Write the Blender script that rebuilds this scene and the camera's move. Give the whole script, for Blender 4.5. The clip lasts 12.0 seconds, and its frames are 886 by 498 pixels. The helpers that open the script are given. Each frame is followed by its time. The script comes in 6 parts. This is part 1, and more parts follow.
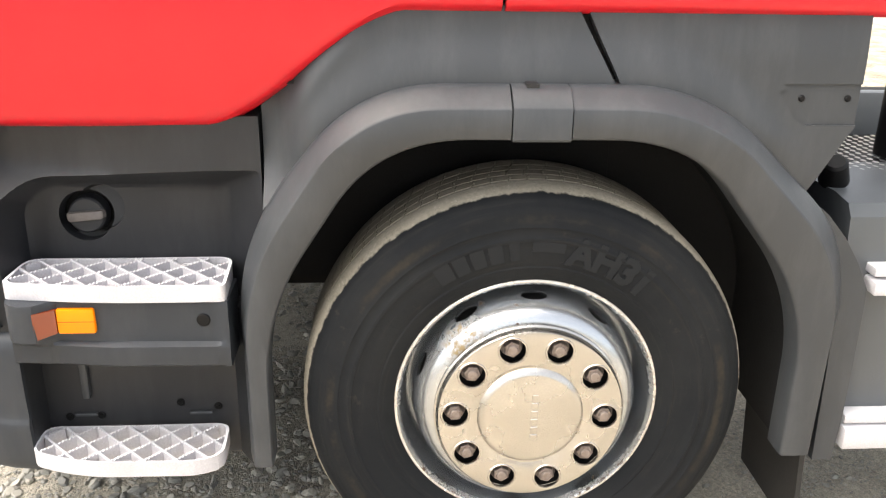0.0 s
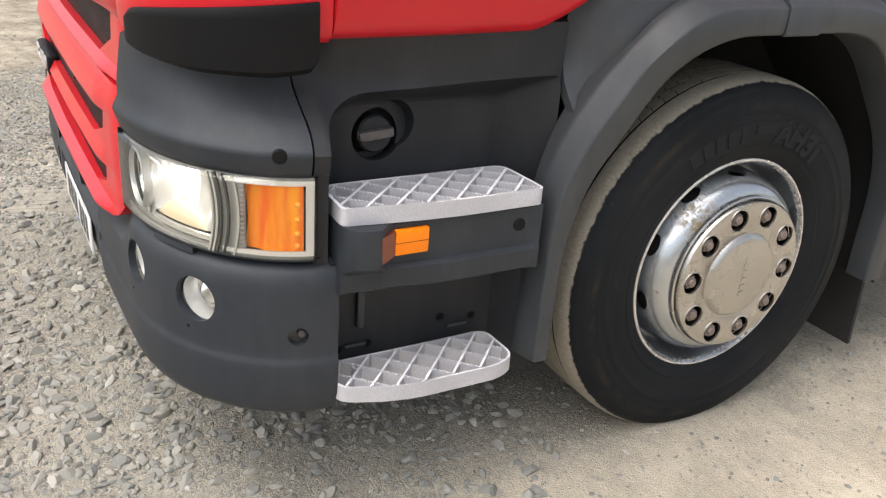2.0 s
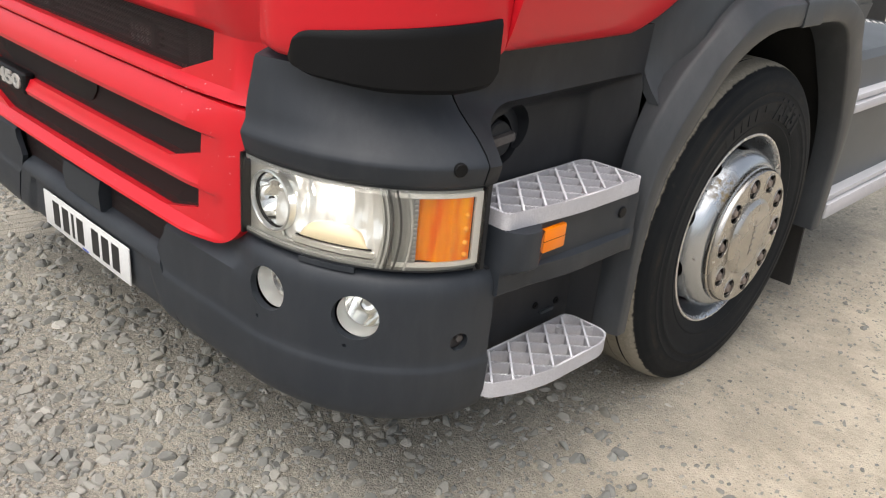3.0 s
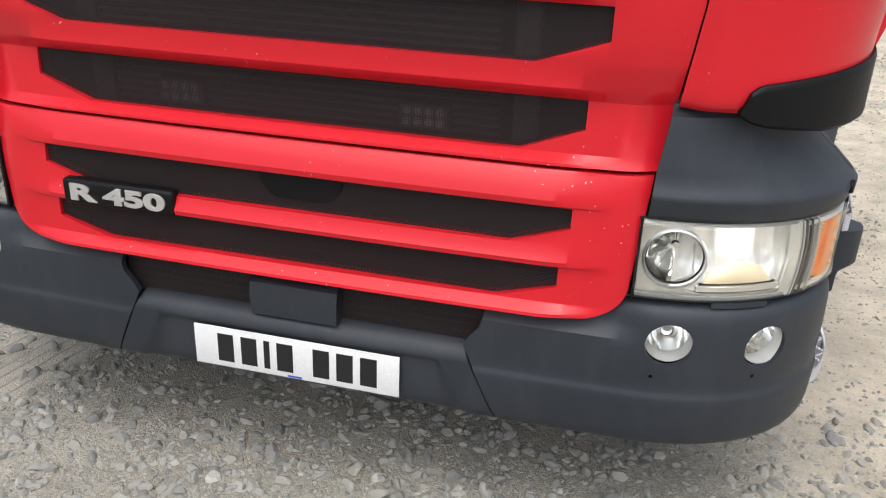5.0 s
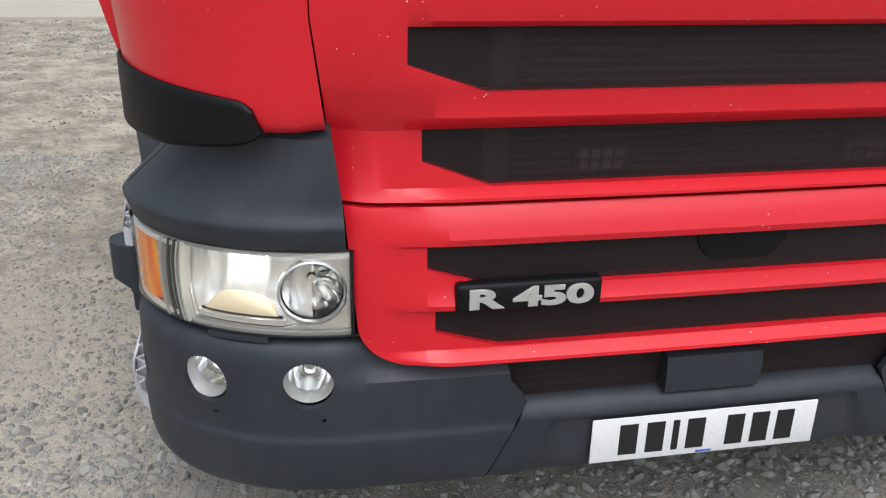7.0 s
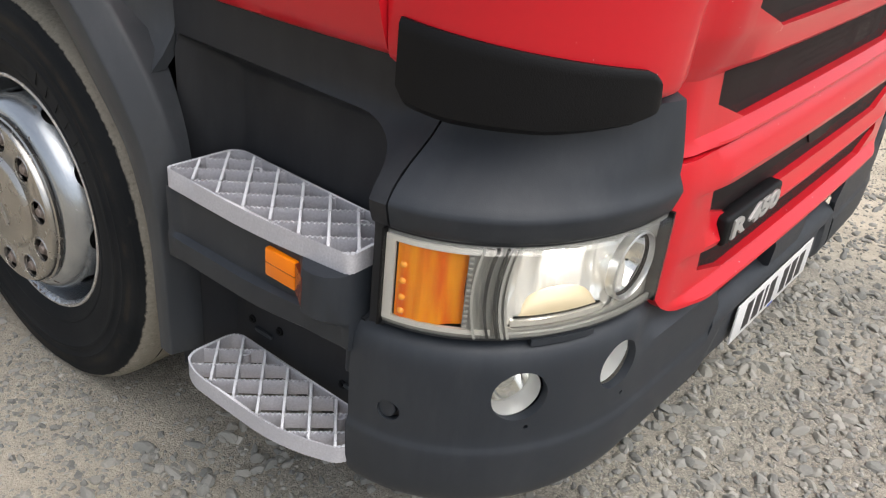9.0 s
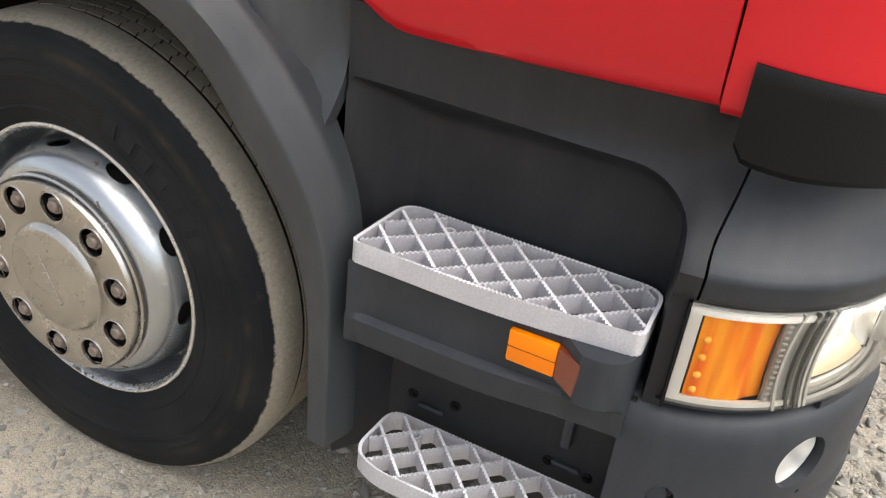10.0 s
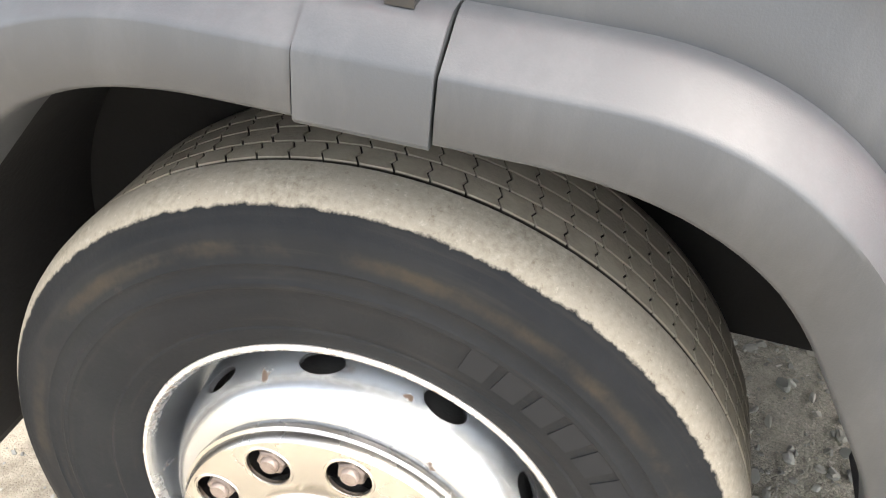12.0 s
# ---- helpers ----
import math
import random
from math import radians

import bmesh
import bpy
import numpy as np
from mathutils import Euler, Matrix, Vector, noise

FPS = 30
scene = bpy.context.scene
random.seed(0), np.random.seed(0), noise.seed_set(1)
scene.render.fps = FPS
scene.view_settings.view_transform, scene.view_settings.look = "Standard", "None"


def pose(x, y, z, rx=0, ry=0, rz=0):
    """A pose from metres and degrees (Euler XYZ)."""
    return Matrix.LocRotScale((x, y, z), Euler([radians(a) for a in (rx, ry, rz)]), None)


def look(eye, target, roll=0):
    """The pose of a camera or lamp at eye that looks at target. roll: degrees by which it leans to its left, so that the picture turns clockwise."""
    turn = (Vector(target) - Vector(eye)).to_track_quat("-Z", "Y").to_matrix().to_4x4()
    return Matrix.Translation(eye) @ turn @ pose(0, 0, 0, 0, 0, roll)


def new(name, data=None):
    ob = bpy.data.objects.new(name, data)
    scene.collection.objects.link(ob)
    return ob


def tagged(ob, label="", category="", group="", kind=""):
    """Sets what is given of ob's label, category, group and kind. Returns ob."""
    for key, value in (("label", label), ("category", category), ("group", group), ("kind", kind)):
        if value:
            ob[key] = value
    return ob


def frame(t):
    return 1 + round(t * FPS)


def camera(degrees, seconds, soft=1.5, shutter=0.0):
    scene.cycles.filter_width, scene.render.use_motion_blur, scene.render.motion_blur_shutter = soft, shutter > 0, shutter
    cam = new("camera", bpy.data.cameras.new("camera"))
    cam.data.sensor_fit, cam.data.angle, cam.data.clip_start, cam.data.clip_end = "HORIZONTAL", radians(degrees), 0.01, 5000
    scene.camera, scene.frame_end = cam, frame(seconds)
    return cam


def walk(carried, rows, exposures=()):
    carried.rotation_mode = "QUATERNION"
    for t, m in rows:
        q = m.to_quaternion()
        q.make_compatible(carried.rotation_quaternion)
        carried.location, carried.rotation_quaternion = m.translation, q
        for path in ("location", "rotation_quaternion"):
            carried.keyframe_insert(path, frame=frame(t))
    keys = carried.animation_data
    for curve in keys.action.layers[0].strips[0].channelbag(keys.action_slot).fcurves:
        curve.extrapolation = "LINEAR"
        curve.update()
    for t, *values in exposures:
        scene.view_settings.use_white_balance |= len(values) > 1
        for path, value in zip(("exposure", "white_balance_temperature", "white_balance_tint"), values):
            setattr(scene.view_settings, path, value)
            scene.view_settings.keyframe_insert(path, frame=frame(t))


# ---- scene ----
cam = camera(54.36, 12.0, soft=1.15)
PATH = [
    (0.0, pose(2.893, -0.259, 1.504, 69.28, -0.98, 86.40)),
    (0.5, pose(2.967, -0.568, 1.444, 68.82, -1.09, 84.71)),
    (1.0, pose(2.880, -0.947, 1.438, 66.89, -2.60, 79.06)),
    (1.5, pose(2.792, -1.331, 1.442, 66.01, -3.01, 69.09)),
    (2.0, pose(2.635, -1.662, 1.418, 65.84, -3.99, 61.39)),
    (2.5, pose(2.422, -1.987, 1.430, 65.63, -5.28, 54.35)),
    (2.7, pose(2.343, -2.124, 1.434, 65.58, -5.12, 50.52)),
    (4.3, pose(1.355, -2.946, 1.457, 65.41, -3.65, 23.99)),
    (4.5, pose(1.196, -2.979, 1.457, 65.39, -3.25, 21.33)),
    (5.0, pose(0.758, -3.027, 1.484, 65.93, -2.00, 14.91)),
    (5.5, pose(0.333, -3.090, 1.497, 66.35, -1.04, 7.58)),
    (6.0, pose(-0.087, -3.016, 1.486, 66.36, -1.46, 3.76)),
    (6.5, pose(-0.510, -2.950, 1.479, 67.30, -1.26, -2.24)),
    (7.0, pose(-0.876, -2.839, 1.468, 67.44, -1.11, -10.89)),
    (7.5, pose(-1.241, -2.635, 1.460, 66.29, -2.37, -19.53)),
    (7.7, pose(-1.388, -2.570, 1.450, 65.70, -2.36, -24.09)),
    (9.3, pose(-2.160, -1.685, 1.485, 60.39, -5.74, -55.42)),
    (9.5, pose(-2.199, -1.557, 1.479, 60.27, -5.77, -58.42)),
    (10.0, pose(-2.207, -1.190, 1.456, 59.76, -5.95, -62.33)),
    (10.5, pose(-2.224, -0.856, 1.453, 59.34, -5.86, -68.22)),
    (11.0, pose(-2.130, -0.580, 1.446, 58.39, -5.84, -72.29)),
    (11.5, pose(-1.954, -0.346, 1.446, 55.17, -5.87, -73.33)),
    (12.0, pose(-1.860, -0.159, 1.446, 54.22, -4.91, -74.61)),
]
EXPOSURES = [(0.0, 1.9, 7000, 10), (0.5, 1.62, 6950, 10), (1.0, 1.25, 6800, 10), (1.5, 1.02, 6650, 10), (2.7, 0.62, 6550, 10), (4.3, 0.43, 6450, 10), (5.5, 0.64, 6100, 10), (6.2, 0.64, 6050, 10), (6.8, 0.50, 6050, 10), (7.7, 0.25, 6050, 10), (9.5, 0.80, 6600, 10), (10.0, 1.12, 6750, 10), (10.5, 1.80, 6850, 10), (11.3, 2.32, 6850, 10), (12.0, 2.95, 6900, 10)]
walk(cam, PATH, EXPOSURES)

# ---- world, sun ----
world = bpy.data.worlds.new("sky")
scene.world = world
world.use_nodes = True
wn, wl = world.node_tree.nodes, world.node_tree.links
sky = wn.new("ShaderNodeTexSky")
sky.sky_type = "NISHITA"
sky.sun_disc = False
SUN_EL, SUN_ROT = radians(64), radians(174)
sky.sun_elevation, sky.sun_rotation = SUN_EL, SUN_ROT
sky.air_density, sky.dust_density, sky.ozone_density = 1.0, 4.0, 1.0
soft_sky = wn.new("ShaderNodeHueSaturation")
soft_sky.inputs["Saturation"].default_value = 0.40
wl.new(sky.outputs[0], soft_sky.inputs["Color"])
wl.new(soft_sky.outputs[0], wn["Background"].inputs[0])
wn["Background"].inputs[1].default_value = 0.15
sun = new("sun", bpy.data.lights.new("sun", "SUN"))
sun.data.energy, sun.data.angle, sun.data.color = 1.2, radians(85), (1.0, 0.95, 0.88)
sun_way = Vector((math.sin(SUN_ROT) * math.cos(SUN_EL), math.cos(SUN_ROT) * math.cos(SUN_EL), math.sin(SUN_EL)))
sun.matrix_world = look(sun_way * 20, (0, 0, 0))


# ---- materials ----
def material(name, color, rough=0.5, metal=0.0, coat=0.0, spec=0.5):
    m = bpy.data.materials.new(name)
    m.use_nodes = True
    b = m.node_tree.nodes["Principled BSDF"]
    b.inputs["Base Color"].default_value = (*color, 1)
    b.inputs["Roughness"].default_value = rough
    b.inputs["Metallic"].default_value = metal
    b.inputs["Coat Weight"].default_value = coat
    b.inputs["Coat Roughness"].default_value = 0.08
    b.inputs["Specular IOR Level"].default_value = spec
    return m


def nodes(m):
    return m.node_tree.nodes, m.node_tree.links, m.node_tree.nodes["Principled BSDF"]


def put(n, l, kind, ins=(), operation=""):
    """A node with inputs set by number or linked from sockets."""
    nd = n.new(kind)
    if operation:
        nd.operation = operation
    for key, v in dict(ins).items():
        if isinstance(v, bpy.types.NodeSocket):
            l.new(v, nd.inputs[key])
        else:
            nd.inputs[key].default_value = v
    return nd


def noise_of(n, l, scale, detail=4, rough=0.55, coord="Object"):
    tc = n.new("ShaderNodeTexCoord")
    nd = n.new("ShaderNodeTexNoise")
    nd.inputs["Scale"].default_value, nd.inputs["Detail"].default_value, nd.inputs["Roughness"].default_value = scale, detail, rough
    l.new(tc.outputs[coord], nd.inputs["Vector"])
    return nd.outputs["Fac"]


def ramp_of(n, l, fac, stops):
    r = n.new("ShaderNodeValToRGB")
    while len(r.color_ramp.elements) < len(stops):
        r.color_ramp.elements.new(0.5)
    for e, (p, c) in zip(r.color_ramp.elements, stops):
        e.position, e.color = p, (*c, 1)
    l.new(fac, r.inputs[0])
    return r.outputs[0]


def mix_of(n, l, fac, a, b):
    nd = n.new("ShaderNodeMix")
    nd.data_type = "RGBA"
    for i, v in ((0, fac), (6, a), (7, b)):
        if isinstance(v, bpy.types.NodeSocket):
            l.new(v, nd.inputs[i])
        else:
            nd.inputs[i].default_value = v if i == 0 else (*v, 1)
    return nd.outputs[2]


def step_of(n, l, fac, low, high):
    nd = n.new("ShaderNodeMapRange")
    nd.inputs[1].default_value, nd.inputs[2].default_value = low, high
    l.new(fac, nd.inputs[0])
    return nd.outputs[0]


def bump_of(n, l, b, fac, strength, dist=0.002):
    nd = n.new("ShaderNodeBump")
    nd.inputs["Strength"].default_value, nd.inputs["Distance"].default_value = strength, dist
    l.new(fac, nd.inputs["Height"])
    l.new(nd.outputs[0], b.inputs["Normal"])


def grained(name, c1, c2, big, fine, rough, bump, spec=0.5, metal=0.0, scuff=0.0):
    """A surface with stains at a large scale and grain at a fine one; scuff adds runs of dust and small pale scratches."""
    m = material(name, c1, rough, metal, 0, spec)
    n, l, b = nodes(m)
    f = noise_of(n, l, big, 5)
    c = mix_of(n, l, step_of(n, l, f, 0.35, 0.7), c1, c2)
    g = noise_of(n, l, fine, 3)
    c = mix_of(n, l, step_of(n, l, g, 0.3, 0.75), c, [v * 0.86 for v in c2])
    if scuff:
        tc = n.new("ShaderNodeTexCoord")
        mp = put(n, l, "ShaderNodeMapping", {0: tc.outputs["Object"]})
        mp.inputs["Scale"].default_value = (1, 1, 0.28)
        run = put(n, l, "ShaderNodeTexNoise", {"Vector": mp.outputs[0], "Scale": 11.0, "Detail": 6.0, "Roughness": 0.7})
        run = put(n, l, "ShaderNodeMath", {0: step_of(n, l, run.outputs["Fac"], 0.45, 0.80), 1: 0.45 * scuff}, operation="MULTIPLY").outputs[0]
        c = mix_of(n, l, run, c, [v * 0.75 + 0.055 for v in c2])
        mp = put(n, l, "ShaderNodeMapping", {0: tc.outputs["Object"]})
        mp.inputs["Scale"].default_value = (1, 0.55, 1)
        mp.inputs["Rotation"].default_value = (0.5, 0, 0)
        nick = put(n, l, "ShaderNodeTexNoise", {"Vector": mp.outputs[0], "Scale": 42.0, "Detail": 6.0, "Roughness": 0.75})
        rare = step_of(n, l, noise_of(n, l, 5, 2), 0.50, 0.62)
        nick = put(n, l, "ShaderNodeMath", {0: step_of(n, l, nick.outputs["Fac"], 0.735, 0.765), 1: rare}, operation="MULTIPLY").outputs[0]
        nick = put(n, l, "ShaderNodeMath", {0: nick, 1: 0.7 * scuff}, operation="MULTIPLY").outputs[0]
        c = mix_of(n, l, nick, c, (0.24, 0.24, 0.235))
    l.new(c, b.inputs["Base Color"])
    r = n.new("ShaderNodeMapRange")
    r.inputs[3].default_value, r.inputs[4].default_value = rough - 0.09, rough + 0.1
    l.new(f, r.inputs[0])
    l.new(r.outputs[0], b.inputs["Roughness"])
    bump_of(n, l, b, g, bump)
    return m


def red_paint():
    m = material("red_paint", (0.60, 0.012, 0.028), 0.30, 0, 0.24, 0.28)
    n, l, b = nodes(m)
    f = noise_of(n, l, 2.5, 4)
    c = mix_of(n, l, f, (0.56, 0.011, 0.020), (0.61, 0.013, 0.023))
    v = n.new("ShaderNodeTexVoronoi")
    v.inputs["Scale"].default_value = 58
    tc = n.new("ShaderNodeTexCoord")
    l.new(tc.outputs["Object"], v.inputs["Vector"])
    size = noise_of(n, l, 7, 2)
    lim = put(n, l, "ShaderNodeMapRange", {0: size, 1: 0.40, 2: 0.66, 3: 0.0, 4: 0.082}).outputs[0]
    fore = step_of(n, l, put(n, l, "ShaderNodeSeparateXYZ", {0: tc.outputs["Object"]}).outputs[1], -1.10, -1.32)
    lim = put(n, l, "ShaderNodeMath", {0: lim, 1: fore}, operation="MULTIPLY").outputs[0]
    chip = put(n, l, "ShaderNodeMath", {0: v.outputs["Distance"], 1: lim}, operation="LESS_THAN").outputs[0]
    l.new(mix_of(n, l, chip, c, (0.85, 0.74, 0.70)), b.inputs["Base Color"])
    bump_of(n, l, b, noise_of(n, l, 420, 2), 0.03, 0.001)
    return m


RED = red_paint()
PLASTIC = grained("grey_plastic", (0.036, 0.0405, 0.046), (0.048, 0.0525, 0.058), 5, 500, 0.42, 0.08, 0.38, 0, 1.0)
PLASTIC_DARK = grained("dark_plastic", (0.012, 0.0135, 0.017), (0.018, 0.0195, 0.023), 7, 500, 0.50, 0.16, 0.4, 0, 0.55)
BUMPER = grained("bumper_plastic", (0.018, 0.0225, 0.030), (0.025, 0.030, 0.0375), 4, 600, 0.50, 0.14, 0.42, 0, 0.6)
BLACK = grained("matt_black", (0.0030, 0.0031, 0.0036), (0.0052, 0.0053, 0.0060), 8, 400, 0.48, 0.2, 0.20)
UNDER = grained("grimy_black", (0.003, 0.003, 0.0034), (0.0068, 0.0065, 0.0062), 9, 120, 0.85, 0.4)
RUBBER_BLACK = grained("black_rubber", (0.012, 0.012, 0.012), (0.03, 0.028, 0.026), 12, 200, 0.8, 0.3)
CHROME = material("chrome", (0.95, 0.95, 0.93), 0.09, 1.0)
BRIGHT = material("bright_reflector", (0.97, 0.96, 0.93), 0.12, 0.60)
DOME = material("cream_dome", (0.80, 0.67, 0.45), 0.32, 0.25)
bn, bl, bb = nodes(BRIGHT)
btc = bn.new("ShaderNodeTexCoord")
bmp = put(bn, bl, "ShaderNodeMapping", {0: btc.outputs["Object"]})
bmp.inputs["Scale"].default_value = (1, 1, 0.30)
bump_of(bn, bl, bb, put(bn, bl, "ShaderNodeTexVoronoi", {"Vector": bmp.outputs[0], "Scale": 62.0}).outputs["Distance"], 0.35, 0.006)
SATIN = material("satin_silver", (0.66, 0.67, 0.67), 0.28, 0.85)
SILVER_GREY = material("grey_bezel", (0.74, 0.72, 0.66), 0.24, 0.62)
FOG_BOWL = material("satin_bowl", (0.86, 0.86, 0.84), 0.34, 0.7)
SMOKED = material("smoked_grey", (0.27, 0.267, 0.25), 0.25)
WHITE = material("white_bezel", (0.62, 0.60, 0.55), 0.35)
ORANGE = material("amber_plastic", (1.0, 0.245, 0.0), 0.28, 0, 0.15, 0.3)
AMBER_LENS = material("amber_lens", (1.0, 0.27, 0.003), 0.18, 0.10, 0.15, 0.3)
an, al, ab = nodes(AMBER_LENS)
atc = an.new("ShaderNodeTexCoord")
amp = put(an, al, "ShaderNodeMapping", {0: atc.outputs["Object"]})
amp.inputs["Scale"].default_value = (1, 1, 0.10)
astreak = put(an, al, "ShaderNodeTexNoise", {"Vector": amp.outputs[0], "Scale": 48.0, "Detail": 3.0}).outputs["Fac"]
bump_of(an, al, ab, astreak, 0.35, 0.006)
al.new(mix_of(an, al, step_of(an, al, astreak, 0.38, 0.64), (0.85, 0.145, 0.002), (1.0, 0.36, 0.006)), ab.inputs["Base Color"])
LENS_EDGE = material("lens_edge", (0.24, 0.24, 0.225), 0.22, 0.0, 0.3)
RIB = material("lens_rib", (0.46, 0.455, 0.42), 0.18, 0.2)
RIB_DARK = material("dark_lens_rib", (0.05, 0.05, 0.047), 0.25)
BULB = material("lit_bulb", (1.0, 0.80, 0.50), 0.3)
BULB.node_tree.nodes["Principled BSDF"].inputs["Emission Color"].default_value = (1.0, 0.97, 0.92, 1)
BULB.node_tree.nodes["Principled BSDF"].inputs["Emission Strength"].default_value = 58.0
ORANGE_DARK = material("dark_amber_plastic", (0.20, 0.035, 0.010), 0.25, 0, 0.5)
AMBER_DOT = material("amber_dot", (1.0, 0.42, 0.04), 0.15, 0.1)
PLATE_WHITE = grained("plate_white", (0.80, 0.80, 0.79), (0.76, 0.76, 0.75), 10, 300, 0.35, 0.03)
INK = material("plate_black", (0.012, 0.012, 0.013), 0.4)
LETTER = grained("letter_silver", (0.55, 0.54, 0.52), (0.62, 0.61, 0.59), 30, 400, 0.42, 0.05, 0.5, 0.6)


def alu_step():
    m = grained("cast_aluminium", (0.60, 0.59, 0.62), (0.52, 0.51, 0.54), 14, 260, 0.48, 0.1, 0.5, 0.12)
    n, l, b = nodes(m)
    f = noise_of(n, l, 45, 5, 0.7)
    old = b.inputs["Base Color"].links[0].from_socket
    # Brightness of the tops is put into the colour: upward faces are paler.
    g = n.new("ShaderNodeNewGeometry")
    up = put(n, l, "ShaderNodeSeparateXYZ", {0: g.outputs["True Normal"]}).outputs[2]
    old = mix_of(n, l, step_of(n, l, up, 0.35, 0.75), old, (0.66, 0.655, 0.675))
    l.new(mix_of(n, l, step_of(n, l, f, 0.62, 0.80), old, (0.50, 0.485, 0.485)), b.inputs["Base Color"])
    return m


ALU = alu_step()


def wheel_silver():
    m = material("wheel_silver", (0.50, 0.52, 0.54), 0.26, 0.9, 0.1)
    n, l, b = nodes(m)
    f = noise_of(n, l, 6, 4)
    c = mix_of(n, l, f, (0.43, 0.452, 0.475), (0.53, 0.553, 0.577))
    g = noise_of(n, l, 24, 5, 0.6)
    rust = step_of(n, l, g, 0.675, 0.69)
    hue = mix_of(n, l, noise_of(n, l, 70, 3), (0.035, 0.027, 0.022), (0.15, 0.098, 0.066))
    tc = n.new("ShaderNodeTexCoord")
    sep = put(n, l, "ShaderNodeSeparateXYZ", {0: tc.outputs["Object"]})
    yz = put(n, l, "ShaderNodeCombineXYZ", {1: sep.outputs[1], 2: sep.outputs[2]})
    r = put(n, l, "ShaderNodeVectorMath", {0: yz.outputs[0]}, operation="LENGTH").outputs["Value"]
    lip = put(n, l, "ShaderNodeMath", {0: step_of(n, l, r, 0.286, 0.291), 1: step_of(n, l, noise_of(n, l, 95, 6, 0.75), 0.50, 0.56)}, operation="MULTIPLY").outputs[0]
    lip = put(n, l, "ShaderNodeMath", {0: lip, 1: step_of(n, l, noise_of(n, l, 5, 3), 0.42, 0.50)}, operation="MULTIPLY").outputs[0]
    rust = put(n, l, "ShaderNodeMath", {0: rust, 1: lip}, operation="MAXIMUM").outputs[0]
    spot = put(n, l, "ShaderNodeVectorMath", {0: tc.outputs["Object"], 1: (0.21, -0.150, 0.165)}, operation="DISTANCE").outputs["Value"]
    spot = put(n, l, "ShaderNodeMath", {0: step_of(n, l, spot, 0.065, 0.03), 1: step_of(n, l, noise_of(n, l, 48, 5, 0.7), 0.44, 0.60)}, operation="MULTIPLY").outputs[0]
    hue = mix_of(n, l, spot, hue, (0.26, 0.195, 0.10))
    rust = put(n, l, "ShaderNodeMath", {0: rust, 1: spot}, operation="MAXIMUM").outputs[0]
    l.new(mix_of(n, l, rust, c, hue), b.inputs["Base Color"])
    met = put(n, l, "ShaderNodeMapRange", {0: rust, 3: 0.9, 4: 0.0}).outputs[0]
    l.new(met, b.inputs["Metallic"])
    l.new(put(n, l, "ShaderNodeMapRange", {0: rust, 3: 0.26, 4: 0.8}).outputs[0], b.inputs["Roughness"])
    bump_of(n, l, b, noise_of(n, l, 160, 3), 0.08)
    return m


RIM = wheel_silver()
STAINLESS = grained("stainless", (0.46, 0.445, 0.42), (0.55, 0.53, 0.50), 9, 220, 0.26, 0.02, 0.5, 1.0)
RIM_EDGE = grained("rim_edge", (0.86, 0.86, 0.85), (0.62, 0.56, 0.50), 26, 240, 0.25, 0.1, 0.5, 0.55)
RUSTY = grained("rusty_steel", (0.16, 0.12, 0.10), (0.30, 0.25, 0.22), 60, 300, 0.55, 0.3, 0.5, 0.5)


